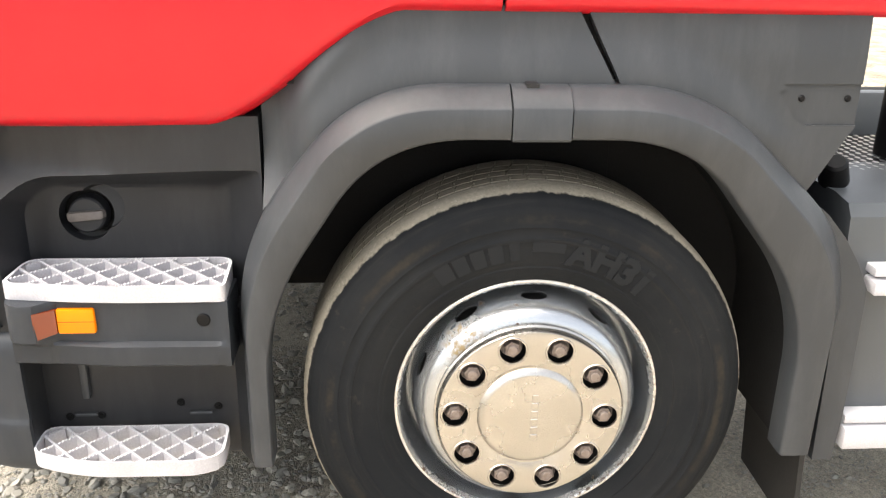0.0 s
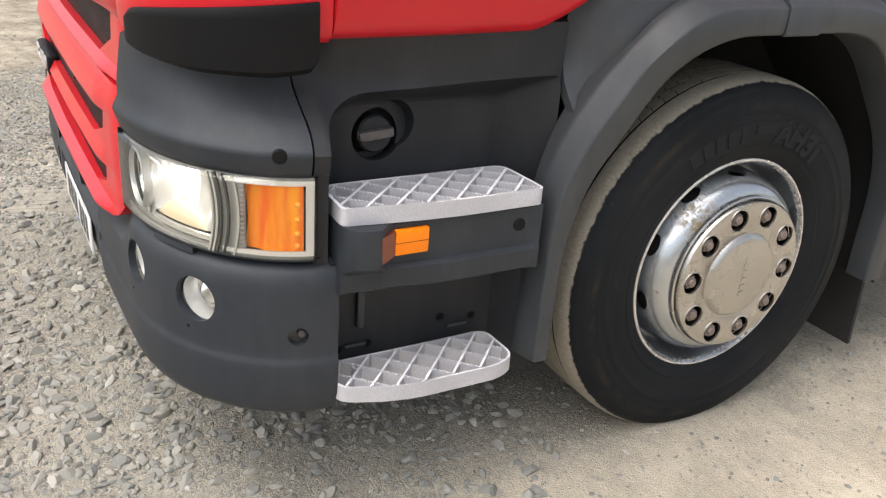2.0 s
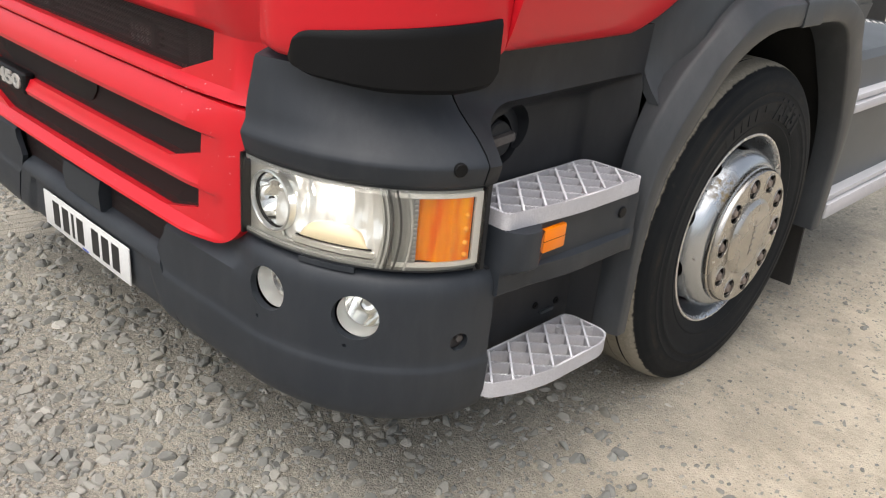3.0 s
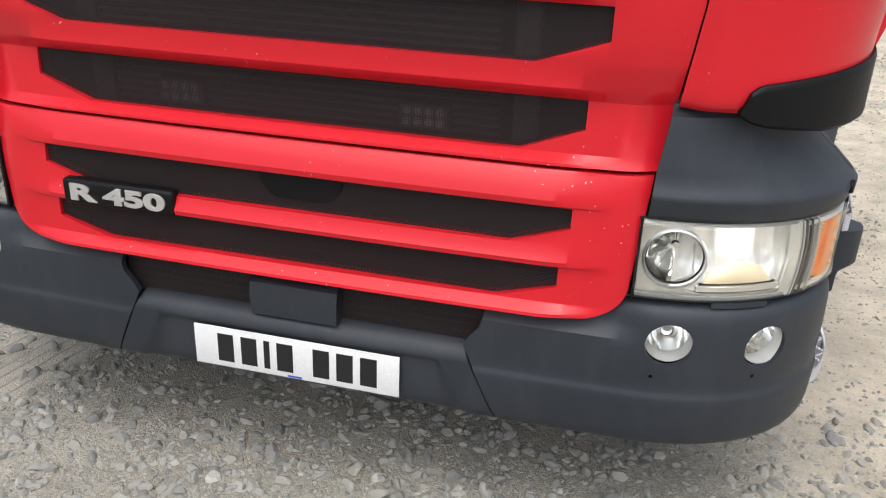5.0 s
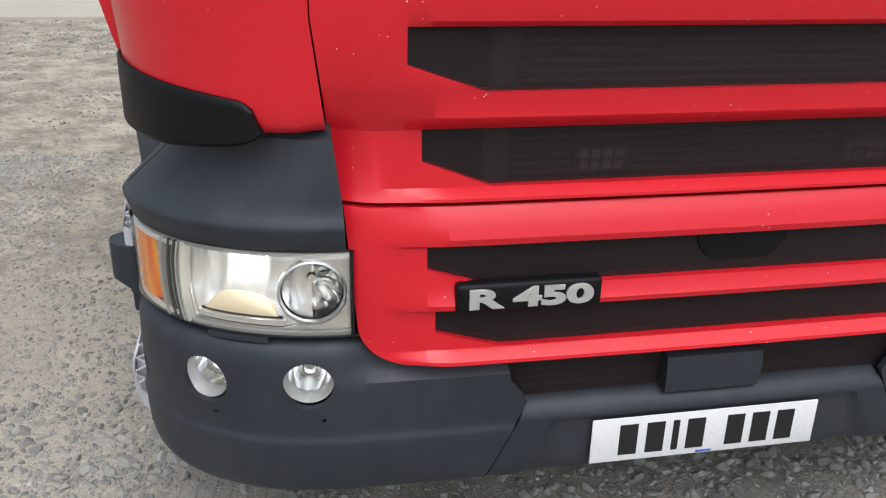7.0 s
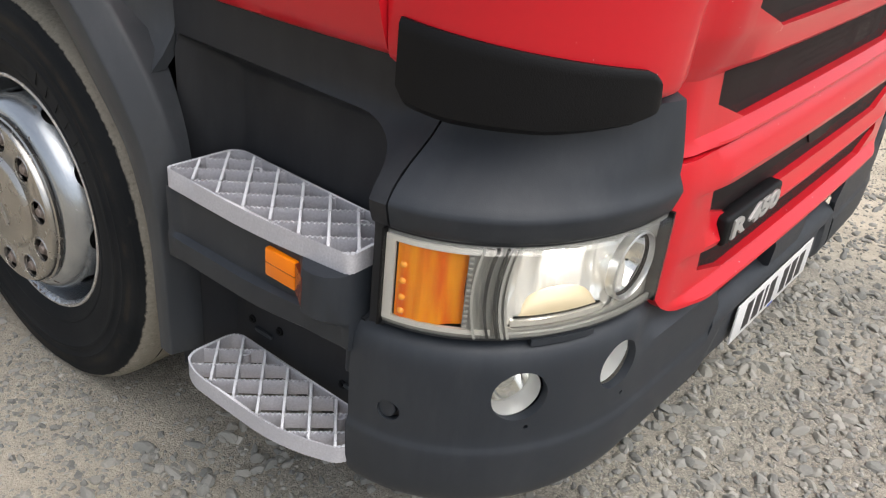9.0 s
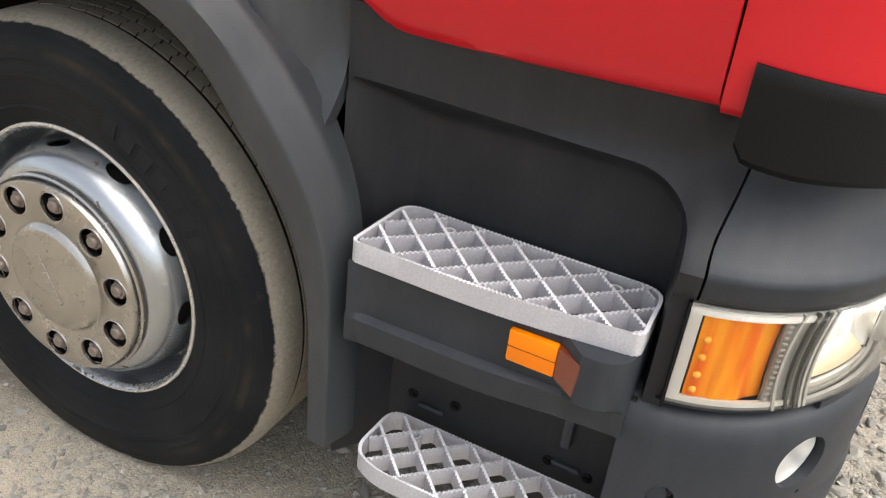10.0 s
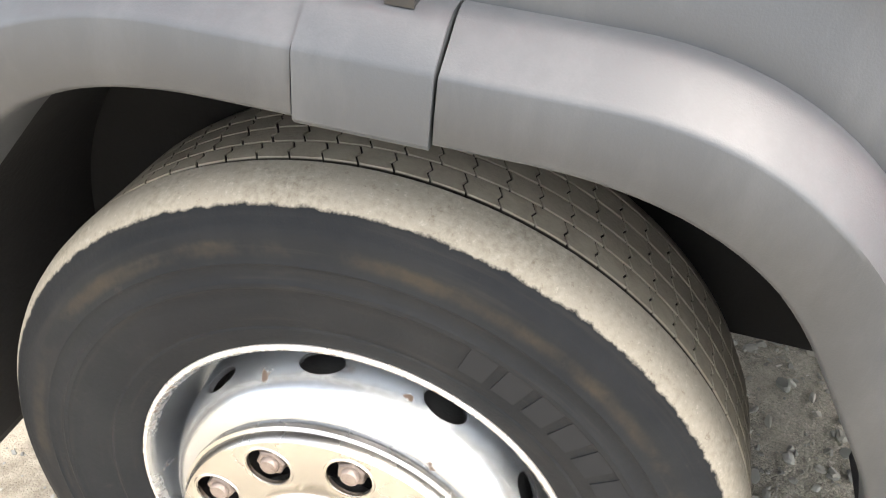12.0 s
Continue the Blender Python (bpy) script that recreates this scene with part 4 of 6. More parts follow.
# fairing over the headlamp; the pillar of the step well carries on its surface
def fairing_off(s, z):
    t = min(math.pi / 2, (s - 1) * math.pi / 2)
    swing = max(0.0, math.sin(max(0.0, t))) ** 1.3
    o = table(z, [(0.852, -0.024), (0.857, -0.013), (0.862, -0.009), (0.897, 0.002), (0.903, 0.003), (0.909, 0.001), (0.93, -0.009)])
    return o - 0.105 * swing * smooth(0.895, 1.035, z) - 0.012 * smooth(0.94, 1.10, z) * (1 - swing) - 0.035 * smooth(1.058, 1.076, z)


def fairing_end(z):
    """The fairing's rear edge: upright, then swept forward under the flap."""
    return lerp(1.893, 1.80, smooth(0.92, 1.045, z))


def fairing_x(y, z):
    pts = [on_plan(1, q, z, fairing_off(q, z)) for q in steps(1.55, 2.25, 70)]
    return table(y, [(p.y, p.x) for p in pts])


# headlamps
S_IN, S_OUT = 0.992, 1.905
S_SPLIT = 1.545
for side in SIDES:
    bm = bmesh.new()
    wrap(bm, side, steps(0.975, 1.93, 24), steps(0.672, 0.860, 3), lambda s, z: -0.105, 0.01)
    headlamp = part("headlamp", bm, PLASTIC_DARK, lorry, "clear headlamp with chrome reflectors and amber indicator")
    for z in (0.6765, 0.852):
        bm = bmesh.new()
        wrap(bm, side, steps(0.975, 1.93, 24), [z, z + 0.004], lambda s, z: -0.016, 0.09)
        part("lamp_wall", bm, PLASTIC_DARK, headlamp)
    for s in (S_IN + 0.004, 1.915):
        bm = bmesh.new()
        wrap(bm, side, [s - 0.008, s], [0.676, 0.855], lambda s, z: -0.006, 0.10)
        part("lamp_wall", bm, BLACK, headlamp)
    # bezel with a round and a long window
    bm = bmesh.new()
    wrap(bm, side, lambda z: steps(S_IN, S_SPLIT - 0.008 - 0.022 * ((z - 0.768) / 0.08) ** 2, 26), steps(0.684, 0.848, 6), lambda s, z: -0.028, 0.006)
    bezel = part("bezel", bm, SILVER_GREY, headlamp, "grey inner bezel")
    c1 = bmesh.new()
    disc_body(c1, facing((0.827 * side, -1.30, 0.768), (0, -1, 0)), 0.0645, 0.12, 48)
    c2 = bmesh.new()
    c2f, c2b = [], []
    for z, s0, s1 in ((0.690, 1.21, 1.490), (0.696, 1.155, 1.512), (0.77, 1.118, 1.535), (0.839, 1.132, 1.526), (0.845, 1.165, 1.505)):
        c2f.append([on_plan(side, s, z, 0.02) for s in steps(s0, s1, 10)])
        c2b.append([on_plan(side, s, z, -0.06) for s in steps(s0, s1, 10)])
    slab(c2, c2f, c2b)
    carve(bezel, c1, c2)
    # main reflector: a smooth bowl with faint upright flutes
    bm = bmesh.new()
    front, back = [], []
    for v in steps(-1, 1, 14):
        row = []
        for u in steps(-1, 1, 64):
            deep = max(0.037, 0.026 + 0.036 * (1 - 0.62 * u * u - 0.50 * v * v) + 0.016 * v + 0.0042 * abs(math.sin(u * 9 + 0.6 * v)) + 0.0022 * abs(math.sin(v * 4.2 + 0.5)) * (abs(u) < 0.62))
            row.append(on_plan(side, 1.330 + 0.222 * u, 0.770 + 0.077 * v, -deep))
        front.append(row)
        back.append([p + Vector((0, 0.004, 0)) for p in row])
    slab(bm, front, back)
    part("main_reflector", bm, BRIGHT, headlamp, "bright chrome bowl", 20)
    # low satin dome that rises from the ledge; its cream stands for lamplight in it
    bm = bmesh.new()
    front = [[on_plan(side, 1.345 + 0.135 * u, 0.709 + 0.040 * w * math.sqrt(max(0.0, 1 - u * u)), -0.034 - 0.018 * w * w) for u in steps(-1, 1, 24)] for w in steps(0, 1, 5)]
    slab(bm, front, [[p + Vector((0, 0.004, 0)) for p in r] for r in front])
    part("lamp_dome", bm, DOME, headlamp, "warm cream dome")
    # ledge, with a black strip drawn for the dark slit along the foot of the reflector
    bm = bmesh.new()
    wrap(bm, side, steps(1.19, 1.50, 14), [0.6935, 0.697, 0.705, 0.7065], lambda s, z: -0.030 - 0.004 * (z > 0.706), 0.03)
    part("lamp_ledge", bm, SILVER_GREY, headlamp)
    bm = bmesh.new()
    wrap(bm, side, steps(1.20, 1.49, 14), [0.7075, 0.7110], lambda s, z: -0.034, 0.02)
    part("lamp_slit", bm, BLACK, headlamp)
    bm = bmesh.new()
    bmesh.ops.create_uvsphere(bm, u_segments=14, v_segments=9, radius=0.0085, matrix=Matrix.Translation(on_plan(side, 1.33, 0.800, -0.056)) @ Matrix.Diagonal((1, 1, 1.3, 1)))
    part("bulb", bm, BULB, headlamp, "warm lit bulb")
    # round lamp
    m = facing((0.827 * side, -1.352, 0.768), (0.05 * side, -1, 0))
    bm = bmesh.new()
    rings = [[m @ Vector((r * math.cos(a), r * math.sin(a), d)) for a in (2 * math.pi * i / 48 for i in range(48))]
             for r, d in ((0.065, 0.012), (0.065, -0.004), (0.0595, -0.006), (0.059, 0.010), (0.0615, 0.014))]
    ring_loft(bm, rings + [rings[0]], False)
    bmesh.ops.remove_doubles(bm, verts=bm.verts, dist=1e-5)
    part("lamp_ring", bm, SATIN, headlamp, "bright ring")
    bm = bmesh.new()
    rings = []
    for k in range(9):
        f = k / 8
        r = lerp(0.060, 0.006, f)
        rings.append([m @ Vector((r * math.cos(a), r * math.sin(a), -0.004 - 0.050 * math.sqrt(f) - 0.0045 * ((i // 6) % 2))) for i, a in ((i, 2 * math.pi * i / 64) for i in range(64))])
    ring_loft(bm, rings, True, True)
    part("round_reflector", bm, CHROME, headlamp, "chrome bowl", 25)
    # black ring added to draw the dark outline round the bowl
    bm = bmesh.new()
    rings = [[m @ Vector((r * math.cos(a), r * math.sin(a), d)) for a in (2 * math.pi * i / 48 for i in range(48))] for r, d in ((0.0597, 0.004), (0.0565, 0.002), (0.0565, -0.003), (0.0597, -0.003))]
    ring_loft(bm, rings + [rings[0]], False)
    bmesh.ops.remove_doubles(bm, verts=bm.verts, dist=1e-5)
    part("lamp_gap", bm, BLACK, headlamp)
    bm = bmesh.new()
    disc_body(bm, m @ Matrix.Translation((0, 0.022, -0.040)), 0.013, 0.030, 20, 0.011, 0.004)
    part("bulb_shield", bm, CHROME, headlamp)
    # indicator: pale frame, smoked strip, amber block
    bm = bmesh.new()
    wrap(bm, side, steps(S_SPLIT + 0.02, S_OUT, 18), steps(0.690, 0.846, 4), lambda s, z: -0.012, 0.006)
    frame_part = part("indicator_frame", bm, WHITE, headlamp, "white frame round the indicator")
    c = bmesh.new()
    wrap(c, side, steps(S_SPLIT + 0.0, S_OUT - 0.032, 14), steps(0.699, 0.837, 3), lambda s, z: 0.03, 0.09)
    carve(frame_part, c)
    bm = bmesh.new()
    # shallow upright flutes in the block
    wrap(bm, side, lambda z: steps(1.652 - 0.012 * ((z - 0.768) / 0.066) ** 2, S_OUT - 0.040, 48), steps(0.700, 0.836, 12),
         lambda s, z: -0.014 - 0.0022 * abs(math.sin((s - 1.60) * 52)) - 0.012 * smooth(1.74, 1.65, s), 0.008)
    part("indicator", bm, AMBER_LENS, headlamp, "amber indicator with upright steps", 22)
    for z in (0.712, 0.738, 0.768, 0.798):
        bm = bmesh.new()
        bmesh.ops.create_icosphere(bm, subdivisions=2, radius=0.0062, matrix=Matrix.Translation(on_plan(side, 1.842, z, -0.0155)))
        part("indicator_dot", bm, AMBER_DOT, headlamp)
    bm = bmesh.new()
    wrap(bm, side, lambda z: steps(S_SPLIT - 0.012 - 0.020 * ((z - 0.768) / 0.08) ** 2, 1.650, 6), steps(0.690, 0.846, 8), lambda s, z: -0.0155, 0.006)
    part("smoked_strip", bm, SMOKED, headlamp)
    for s in (S_SPLIT - 0.010, S_SPLIT + 0.006, S_SPLIT + 0.020, S_SPLIT + 0.032, S_SPLIT + 0.048, S_SPLIT + 0.066, S_SPLIT + 0.086):
        bm = bmesh.new()
        wrap(bm, side, lambda z: [s - 0.0040 - 0.020 * ((z - 0.768) / 0.08) ** 2, s + 0.0040 - 0.020 * ((z - 0.768) / 0.08) ** 2], steps(0.684, 0.850, 10), lambda s, z: -0.009, 0.028)
        part("lens_rib", bm, RIB if s < S_SPLIT + 0.01 or s > S_SPLIT + 0.08 else RIB_DARK if abs(s - S_SPLIT - 0.032) > 0.010 and s < S_SPLIT + 0.05 else GLASS, headlamp)
    for z in steps(0.706, 0.832, 13):
        bm = bmesh.new()
        wrap(bm, side, [1.636, 1.648], [z - 0.0013, z + 0.0013], lambda s, z: -0.010, 0.004)
        part("lens_tick", bm, RIB, headlamp)
    for z0, z1 in ((0.680, 0.6885), (0.8435, 0.8515)):
        bm = bmesh.new()
        wrap(bm, side, steps(S_IN, S_OUT, 36), [z0, z1], lambda s, z: -0.0165, 0.006)
        part("lens_edge", bm, LENS_EDGE, headlamp, "grey moulded edge of the lens")
    bm = bmesh.new()
    wrap(bm, side, steps(S_IN - 0.004, S_OUT + 0.004, 36), [0.680, 0.684, 0.690, 0.73, 0.80, 0.842, 0.848, 0.851], lambda s, z: -0.004 - 0.010 * smooth(0.688, 0.680, z) - 0.010 * smooth(0.842, 0.851, z), 0.003)
    lens = part("lens", bm, GLASS, headlamp, "clear plastic lens")
    lens.visible_shadow = False

    # dark fairing over the headlamp
    bm = bmesh.new()
    wrap(bm, side, lambda z: [table(z, [(0.85, 1.005), (0.95, 1.012), (1.09, 1.04)])] + steps(1.05, fairing_end(z), 36),
         [0.852, 0.854, 0.857, 0.862, 0.872, 0.885, 0.897, 0.903, 0.909, 0.918, 0.93, 0.95, 0.97, 0.99, 1.01, 1.03, 1.05, 1.060, 1.066, 1.072, 1.078, 1.10], fairing_off, 0.014)
    fairing = part("corner_fairing", bm, BUMPER, lorry, "dark grey plastic fairing over the headlamp")
    if side > 0:
        bm = bmesh.new()
        disc_body(bm, facing(on_plan(side, 1.78, 0.900, -0.002), (side * 0.95, -0.32, 0)), 0.0145, 0.008, 24, None, 0.002)
        part("plug", bm, BLACK, fairing, "round black plug")

    # red corner panel and its black flap
    CORNER = dict(cx=0.82, cy=-1.06, a=0.335, b=0.320)

    def red_corner_off(s, z):
        return table(z, [(1.075, -0.020), (1.085, -0.006), (1.10, 0.0), (1.20, 0.006), (1.35, 0.02), (1.62, 0.03)])

    bm = bmesh.new()
    front, back = [], []
    for z in (1.075, 1.078, 1.085, 1.095, 1.11, 1.15, 1.2, 1.27, 1.35, 1.48, 1.60):
        rows_f, rows_b = [], []
        for s in [table(z, [(1.07, 0.965), (1.27, 0.995), (1.62, 0.999)])] + steps(1.0, 2.0, 36):
            # the lower edge lifts to meet the door's
            zz = z + 0.026 * smooth(1.78, 1.95, s) * (1 - smooth(1.08, 1.22, z))
            o = red_corner_off(s, z) - 0.016 * smooth(1.05, 0.96, s)
            rows_f.append(on_plan(side, s, zz, o, **CORNER))
            rows_b.append(on_plan(side, s, zz, o - 0.018, **CORNER))
        front.append(rows_f)
        back.append(rows_b)
    slab(bm, front, back)
    part("corner_panel", bm, RED, lorry, "red painted cab corner panel")
    # flap: its edges are rounded in the sheet
    bm = bmesh.new()
    front, back = [], []
    for j in range(13):
        v = j / 12
        row, rowb = [], []
        for i in range(33):
            u = i / 32
            s = lerp(1.155, 1.945, u)
            top = lerp(1.128, 1.178, u ** 0.8)
            low = table(u, [(0, 1.068), (0.12, 1.054), (0.45, 1.041), (0.8, 1.041), (1, 1.052)])
            top -= 0.044 * (1 - math.sqrt(max(0.0, 1 - max(0.0, 1 - u / 0.10) ** 2)))
            low += 0.020 * smooth(0.95, 1.0, u) ** 2 + 0.012 * (1 - math.sqrt(max(0.0, 1 - max(0.0, 1 - u / 0.07) ** 2)))
            z = lerp(low, top, v)
            o = 0.010 - 0.010 * smooth(0.06, 0.0, v) - 0.004 * smooth(0.96, 1.0, v) - 0.006 * smooth(0.03, 0, u)
            row.append(on_plan(side, s, z, o + 0.004, **CORNER))
            rowb.append(on_plan(side, s, z, o - 0.018, **CORNER))
        front.append(row)
        back.append(rowb)
    slab(bm, front, back)
    part("corner_flap", bm, BLACK, lorry, "matt black flap on the cab corner")


# cab sides
def red_x(z):
    return table(z, [(1.09, 1.128), (1.105, 1.146), (1.13, 1.156), (1.17, 1.170), (1.25, 1.192), (1.34, 1.208), (1.45, 1.216), (1.62, 1.220)])


def red_low(y, side=1):
    """The lower edge of the red cab side: low at the door's front, rising over the wheel."""
    if side < 0:
        return red_low(y) - 0.022 * min(1.0, max(0.0, (y + 1.05) / 0.4)) * (1 - smooth(-0.62, -0.48, y))
    if y < -0.612:
        return 1.102
    if y > -0.232:
        return 1.342
    f = (y + 0.612) / 0.38
    return 1.102 + 0.240 * (smooth(0, 1, f) * 0.55 + f * 0.45)


def red_side(side, name, y0, y1, n, label):
    bm = bmesh.new()
    front, back = [], []
    for j, v in enumerate((0, 0.008, 0.02, 0.04, 0.07, 0.11, 0.2, 0.35, 0.6, 1.0)):
        row = []
        for y in steps(y0, y1, n):
            z = lerp(red_low(y, side), 1.60, v)
            roll = 0.030 * (1 - smooth(0, 0.022, z - red_low(y, side)) ** 0.5)
            row.append(Vector((side * (red_x(z) - roll), y, z)))
        front.append(row)
        back.append([Vector((p.x - side * 0.020, p.y, p.z)) for p in row])
    slab(bm, front, back)
    return part(name, bm, RED, lorry, label, 40)


for side in SIDES:
    red_side(side, "door", -1.0570, -0.037, 60, "red painted cab door")
    red_side(side, "cab_side", -0.030, 0.76, 20, "red painted rear cab side")


# step wells
def well_x(y, z):
    f = smooth(-1.10, -0.56, y)
    a = table(z, [(0.30, 1.183), (0.66, 1.187), (0.87, 1.180), (0.92, 1.158), (0.965, 1.120), (1.0, 1.088), (1.04, 1.080), (1.13, 1.112)])
    b = table(z, [(0.30, 1.190), (0.90, 1.180), (0.96, 1.150), (1.0, 1.136), (1.06, 1.138), (1.13, 1.142)])
    return lerp(a, b, f)


def rounded(y0, y1, z0, z1, r_front_top, r):
    """A loop in the y, z plane with a large rounding at the front top."""
    pts = []
    for cy, cz, rr, a0 in ((y0 + r, z0 + r, r, 180), (y1 - r, z0 + r, r, 270), (y1 - r, z1 - r, r, 0), (y0 + r_front_top, z1 - r_front_top, r_front_top, 90)):
        for k in range(9):
            a = radians(a0 + 90 * k / 8)
            pts.append((cy + rr * math.cos(a), cz + rr * math.sin(a)))
    return pts


for side in SIDES:
    bm = bmesh.new()
    zs = steps(0.662, 0.84, 4) + [0.853, 0.857, 0.87, 0.88, 0.90, 0.92, 0.94, 0.955, 0.97, 0.985, 1.0, 1.02, 1.05, 1.08, 1.13]
    front, back = [], []
    for z in zs:
        zc = min(z, 1.055)
        y0 = -1.094 if z < 0.855 else on_plan(1, fairing_end(zc), zc, fairing_off(fairing_end(zc), zc)).y + 0.004
        ys = steps(y0, -1.03, 12)[:-1] + steps(-1.03, -0.519, 22)
        front.append([Vector((side * lerp(fairing_x(y, zc), well_x(y, z), smooth(-1.075, -1.03, y)), y, z)) for y in ys])
        back.append([Vector((side * 1.02, y, z)) for y in ys])
    slab(bm, front, back)
    well = part("step_well", bm, PLASTIC_DARK, lorry, "dark plastic step well with a hollow over the upper step")
    c = bmesh.new()
    rings = []
    for x, y0, y1, z1, rf in ((1.055, -1.035, -0.612, 0.955, 0.075), (1.062, -1.045, -0.598, 0.968, 0.085), (1.30, -1.095, -0.360, 1.118, 0.12)):
        rings.append([Vector((side * x, y, z)) for y, z in rounded(y0, y1, 0.60, z1, rf, 0.012)])
    ring_loft(c, rings)
    cuts = [c]
    if side > 0:
        c = bmesh.new()
        disc_body(c, facing((1.015, -0.917, 0.885), (1, 0, 0.12)), 0.055, 0.2, 40, 0.066)
        cuts.append(c)
        c = bmesh.new()
        disc_body(c, facing((1.035, -0.885, 0.905), (1, 0.10, 0.20)), 0.048, 0.2, 40, 0.078)
        cuts.append(c)
    carve(well, *cuts)
    if side > 0:
        m = facing((1.016, -0.917, 0.886), (1, 0, 0.10))
        bm = bmesh.new()
        disc_body(bm, m, 0.043, 0.034, 40, 0.040, 0.004)
        cap = part("filler_cap", bm, PLASTIC_DARK, lorry, "round dark plastic filler cap")
        bm = bmesh.new()
        rings = []
        for d, k in ((0.033, 1.0), (0.044, 0.92), (0.047, 0.8)):
            rings.append([m @ Vector((p[0] * 0.042 * k, p[1] * 0.011 * k, d)) for p in ((-0.9, -1), (0.9, -1), (1, -0.6), (1, 0.6), (0.9, 1), (-0.9, 1), (-1, 0.6), (-1, -0.6))])
        bmesh.ops.transform(ring_loft(bm, rings), matrix=m @ pose(0, 0, 0, 0, 0, 5) @ m.inverted(), verts=bm.verts)
        part("grip", bm, SLAT, cap)
    # inner panel under the marker board
    bm = bmesh.new()
    ys = steps(-1.052, -0.55, 8)
    slab(bm, [[Vector((side * (1.083 + 0.10 * smooth(-0.62, -0.55, y)), y, z)) for y in ys] for z in (0.30, 0.36, 0.45, 0.60, 0.70)], [[Vector((side * 1.06, y, z)) for y in ys] for z in (0.30, 0.36, 0.45, 0.60, 0.70)])
    kick = part("kick_panel", bm, PLASTIC_DARK, lorry, "dark inner panel behind the lower step")
    bm = bmesh.new()
    box(bm, min(1.0 * side, 1.172 * side), max(1.0 * side, 1.172 * side), -1.062, -1.052, 0.318, 0.665)
    part("end_plate", bm, PLASTIC_DARK, kick)
    for y, z in ((-1.005, 0.402), (-0.932, 0.405), (-0.746, 0.436), (-0.66, 0.425)):
        bm = bmesh.new()
        disc_body(bm, facing((1.083 * side, y, z), (side, 0, 0)), 0.010, 0.004, 16, None, 0.0015)
        disc_body(bm, facing((1.086 * side, y, z), (side, 0, 0)), 0.0055, 0.004, 6)
        part("screw", bm, BLACK, kick)
    for y in (-0.965, -0.70):
        bm = bmesh.new()
        box(bm, min(1.083 * side, 1.091 * side), max(1.083 * side, 1.091 * side), y - 0.026, y + 0.026, 0.405, 0.414, 0.003)
        part("clip", bm, PLASTIC, kick)
    bm = bmesh.new()
    box(bm, min(1.08 * side, 1.098 * side), max(1.08 * side, 1.098 * side), -0.966, -0.948, 0.455, 0.60, 0.005)
    part("strut", bm, PLASTIC, kick)

    # marker board between the steps
    bm = bmesh.new()
    front, back = [], []
    for z, o in ((0.606, -0.014), (0.608, -0.004), (0.613, 0.001), (0.648, 0.004), (0.657, 0.004), (0.664, -0.009), (0.675, -0.009), (0.74, -0.008), (0.752, -0.008), (0.758, -0.014)):
        row = []
        for y in steps(-1.053, -0.592, 60):
            low = smooth(0.672, 0.650, z)
            nose = table(y, [(-1.053, 1.200), (-1.045, 1.224), (-1.03, 1.240), (-1.01, 1.2475), (-0.984, 1.2475), (-0.946, 1.222), (-0.86, 1.223), (-0.60, 1.229)])
            foot = lerp(1.200, 1.229, smooth(-1.06, -0.80, y))
            x = lerp(nose, foot, low) + o * (0.2 + 0.8 * smooth(-0.60, -0.625, y) * smooth(-0.99, -0.945, y))
            row.append(Vector((side * x, y, z)))
        front.append(row)
        back.append([Vector((side * 1.10, p.y, p.z)) for p in row])
    slab(bm, front, back)
    board = part("marker_board", bm, BUMPER, lorry, "dark grey plastic board with an amber side marker")
    bm = bmesh.new()
    box(bm, min(1.205 * side, 1.2245 * side), max(1.205 * side, 1.2245 * side), -0.945, -0.868, 0.686, 0.742, 0.004)
    marker = part("side_marker", bm, ORANGE, board, "amber side marker")
    bm = bmesh.new()
    ring_loft(bm, [[Vector((side * x, -0.946, z)) for x, z in ((1.205, 0.688), (1.2245, 0.688), (1.2245, 0.741), (1.205, 0.741))],
                   [Vector((side * x, -0.985, z)) for x, z in ((1.205, 0.680), (1.2450, 0.680), (1.2465, 0.741), (1.205, 0.741))]])
    part("marker_wedge", bm, ORANGE_DARK, marker, "dark amber reflector wedge")
    bm = bmesh.new()
    box(bm, min(1.2 * side, 1.2253 * side), max(1.2 * side, 1.2253 * side), -0.944, -0.869, 0.7135, 0.7145)
    part("marker_rib", bm, ORANGE_DARK, marker)
    if side > 0:
        bm = bmesh.new()
        disc_body(bm, facing((1.218, -0.645, 0.714), (1, 0, 0)), 0.0145, 0.006, 24, None, 0.002)
        part("plug", bm, BLACK, board, "round black plug")


# treads
def inside(poly, p):
    hit = False
    for (x0, y0), (x1, y1) in zip(poly, poly[1:] + poly[:1]):
        if (y0 > p[1]) != (y1 > p[1]) and p[0] < (x1 - x0) * (p[1] - y0) / (y1 - y0) + x0:
            hit = not hit
    return hit


def rounded_poly(corners, radii):
    pts = []
    n = len(corners)
    for i in range(n):
        p, a, b = Vector(corners[i]), Vector(corners[i - 1]), Vector(corners[(i + 1) % n])
        u, v = (a - p).normalized(), (b - p).normalized()
        r = radii[i]
        for k in range(7):
            f = k / 6
            q = (p + u * r) * (1 - f) ** 2 + p * 2 * f * (1 - f) + (p + v * r) * f * f
            pts.append((q.x, q.y))
    return pts


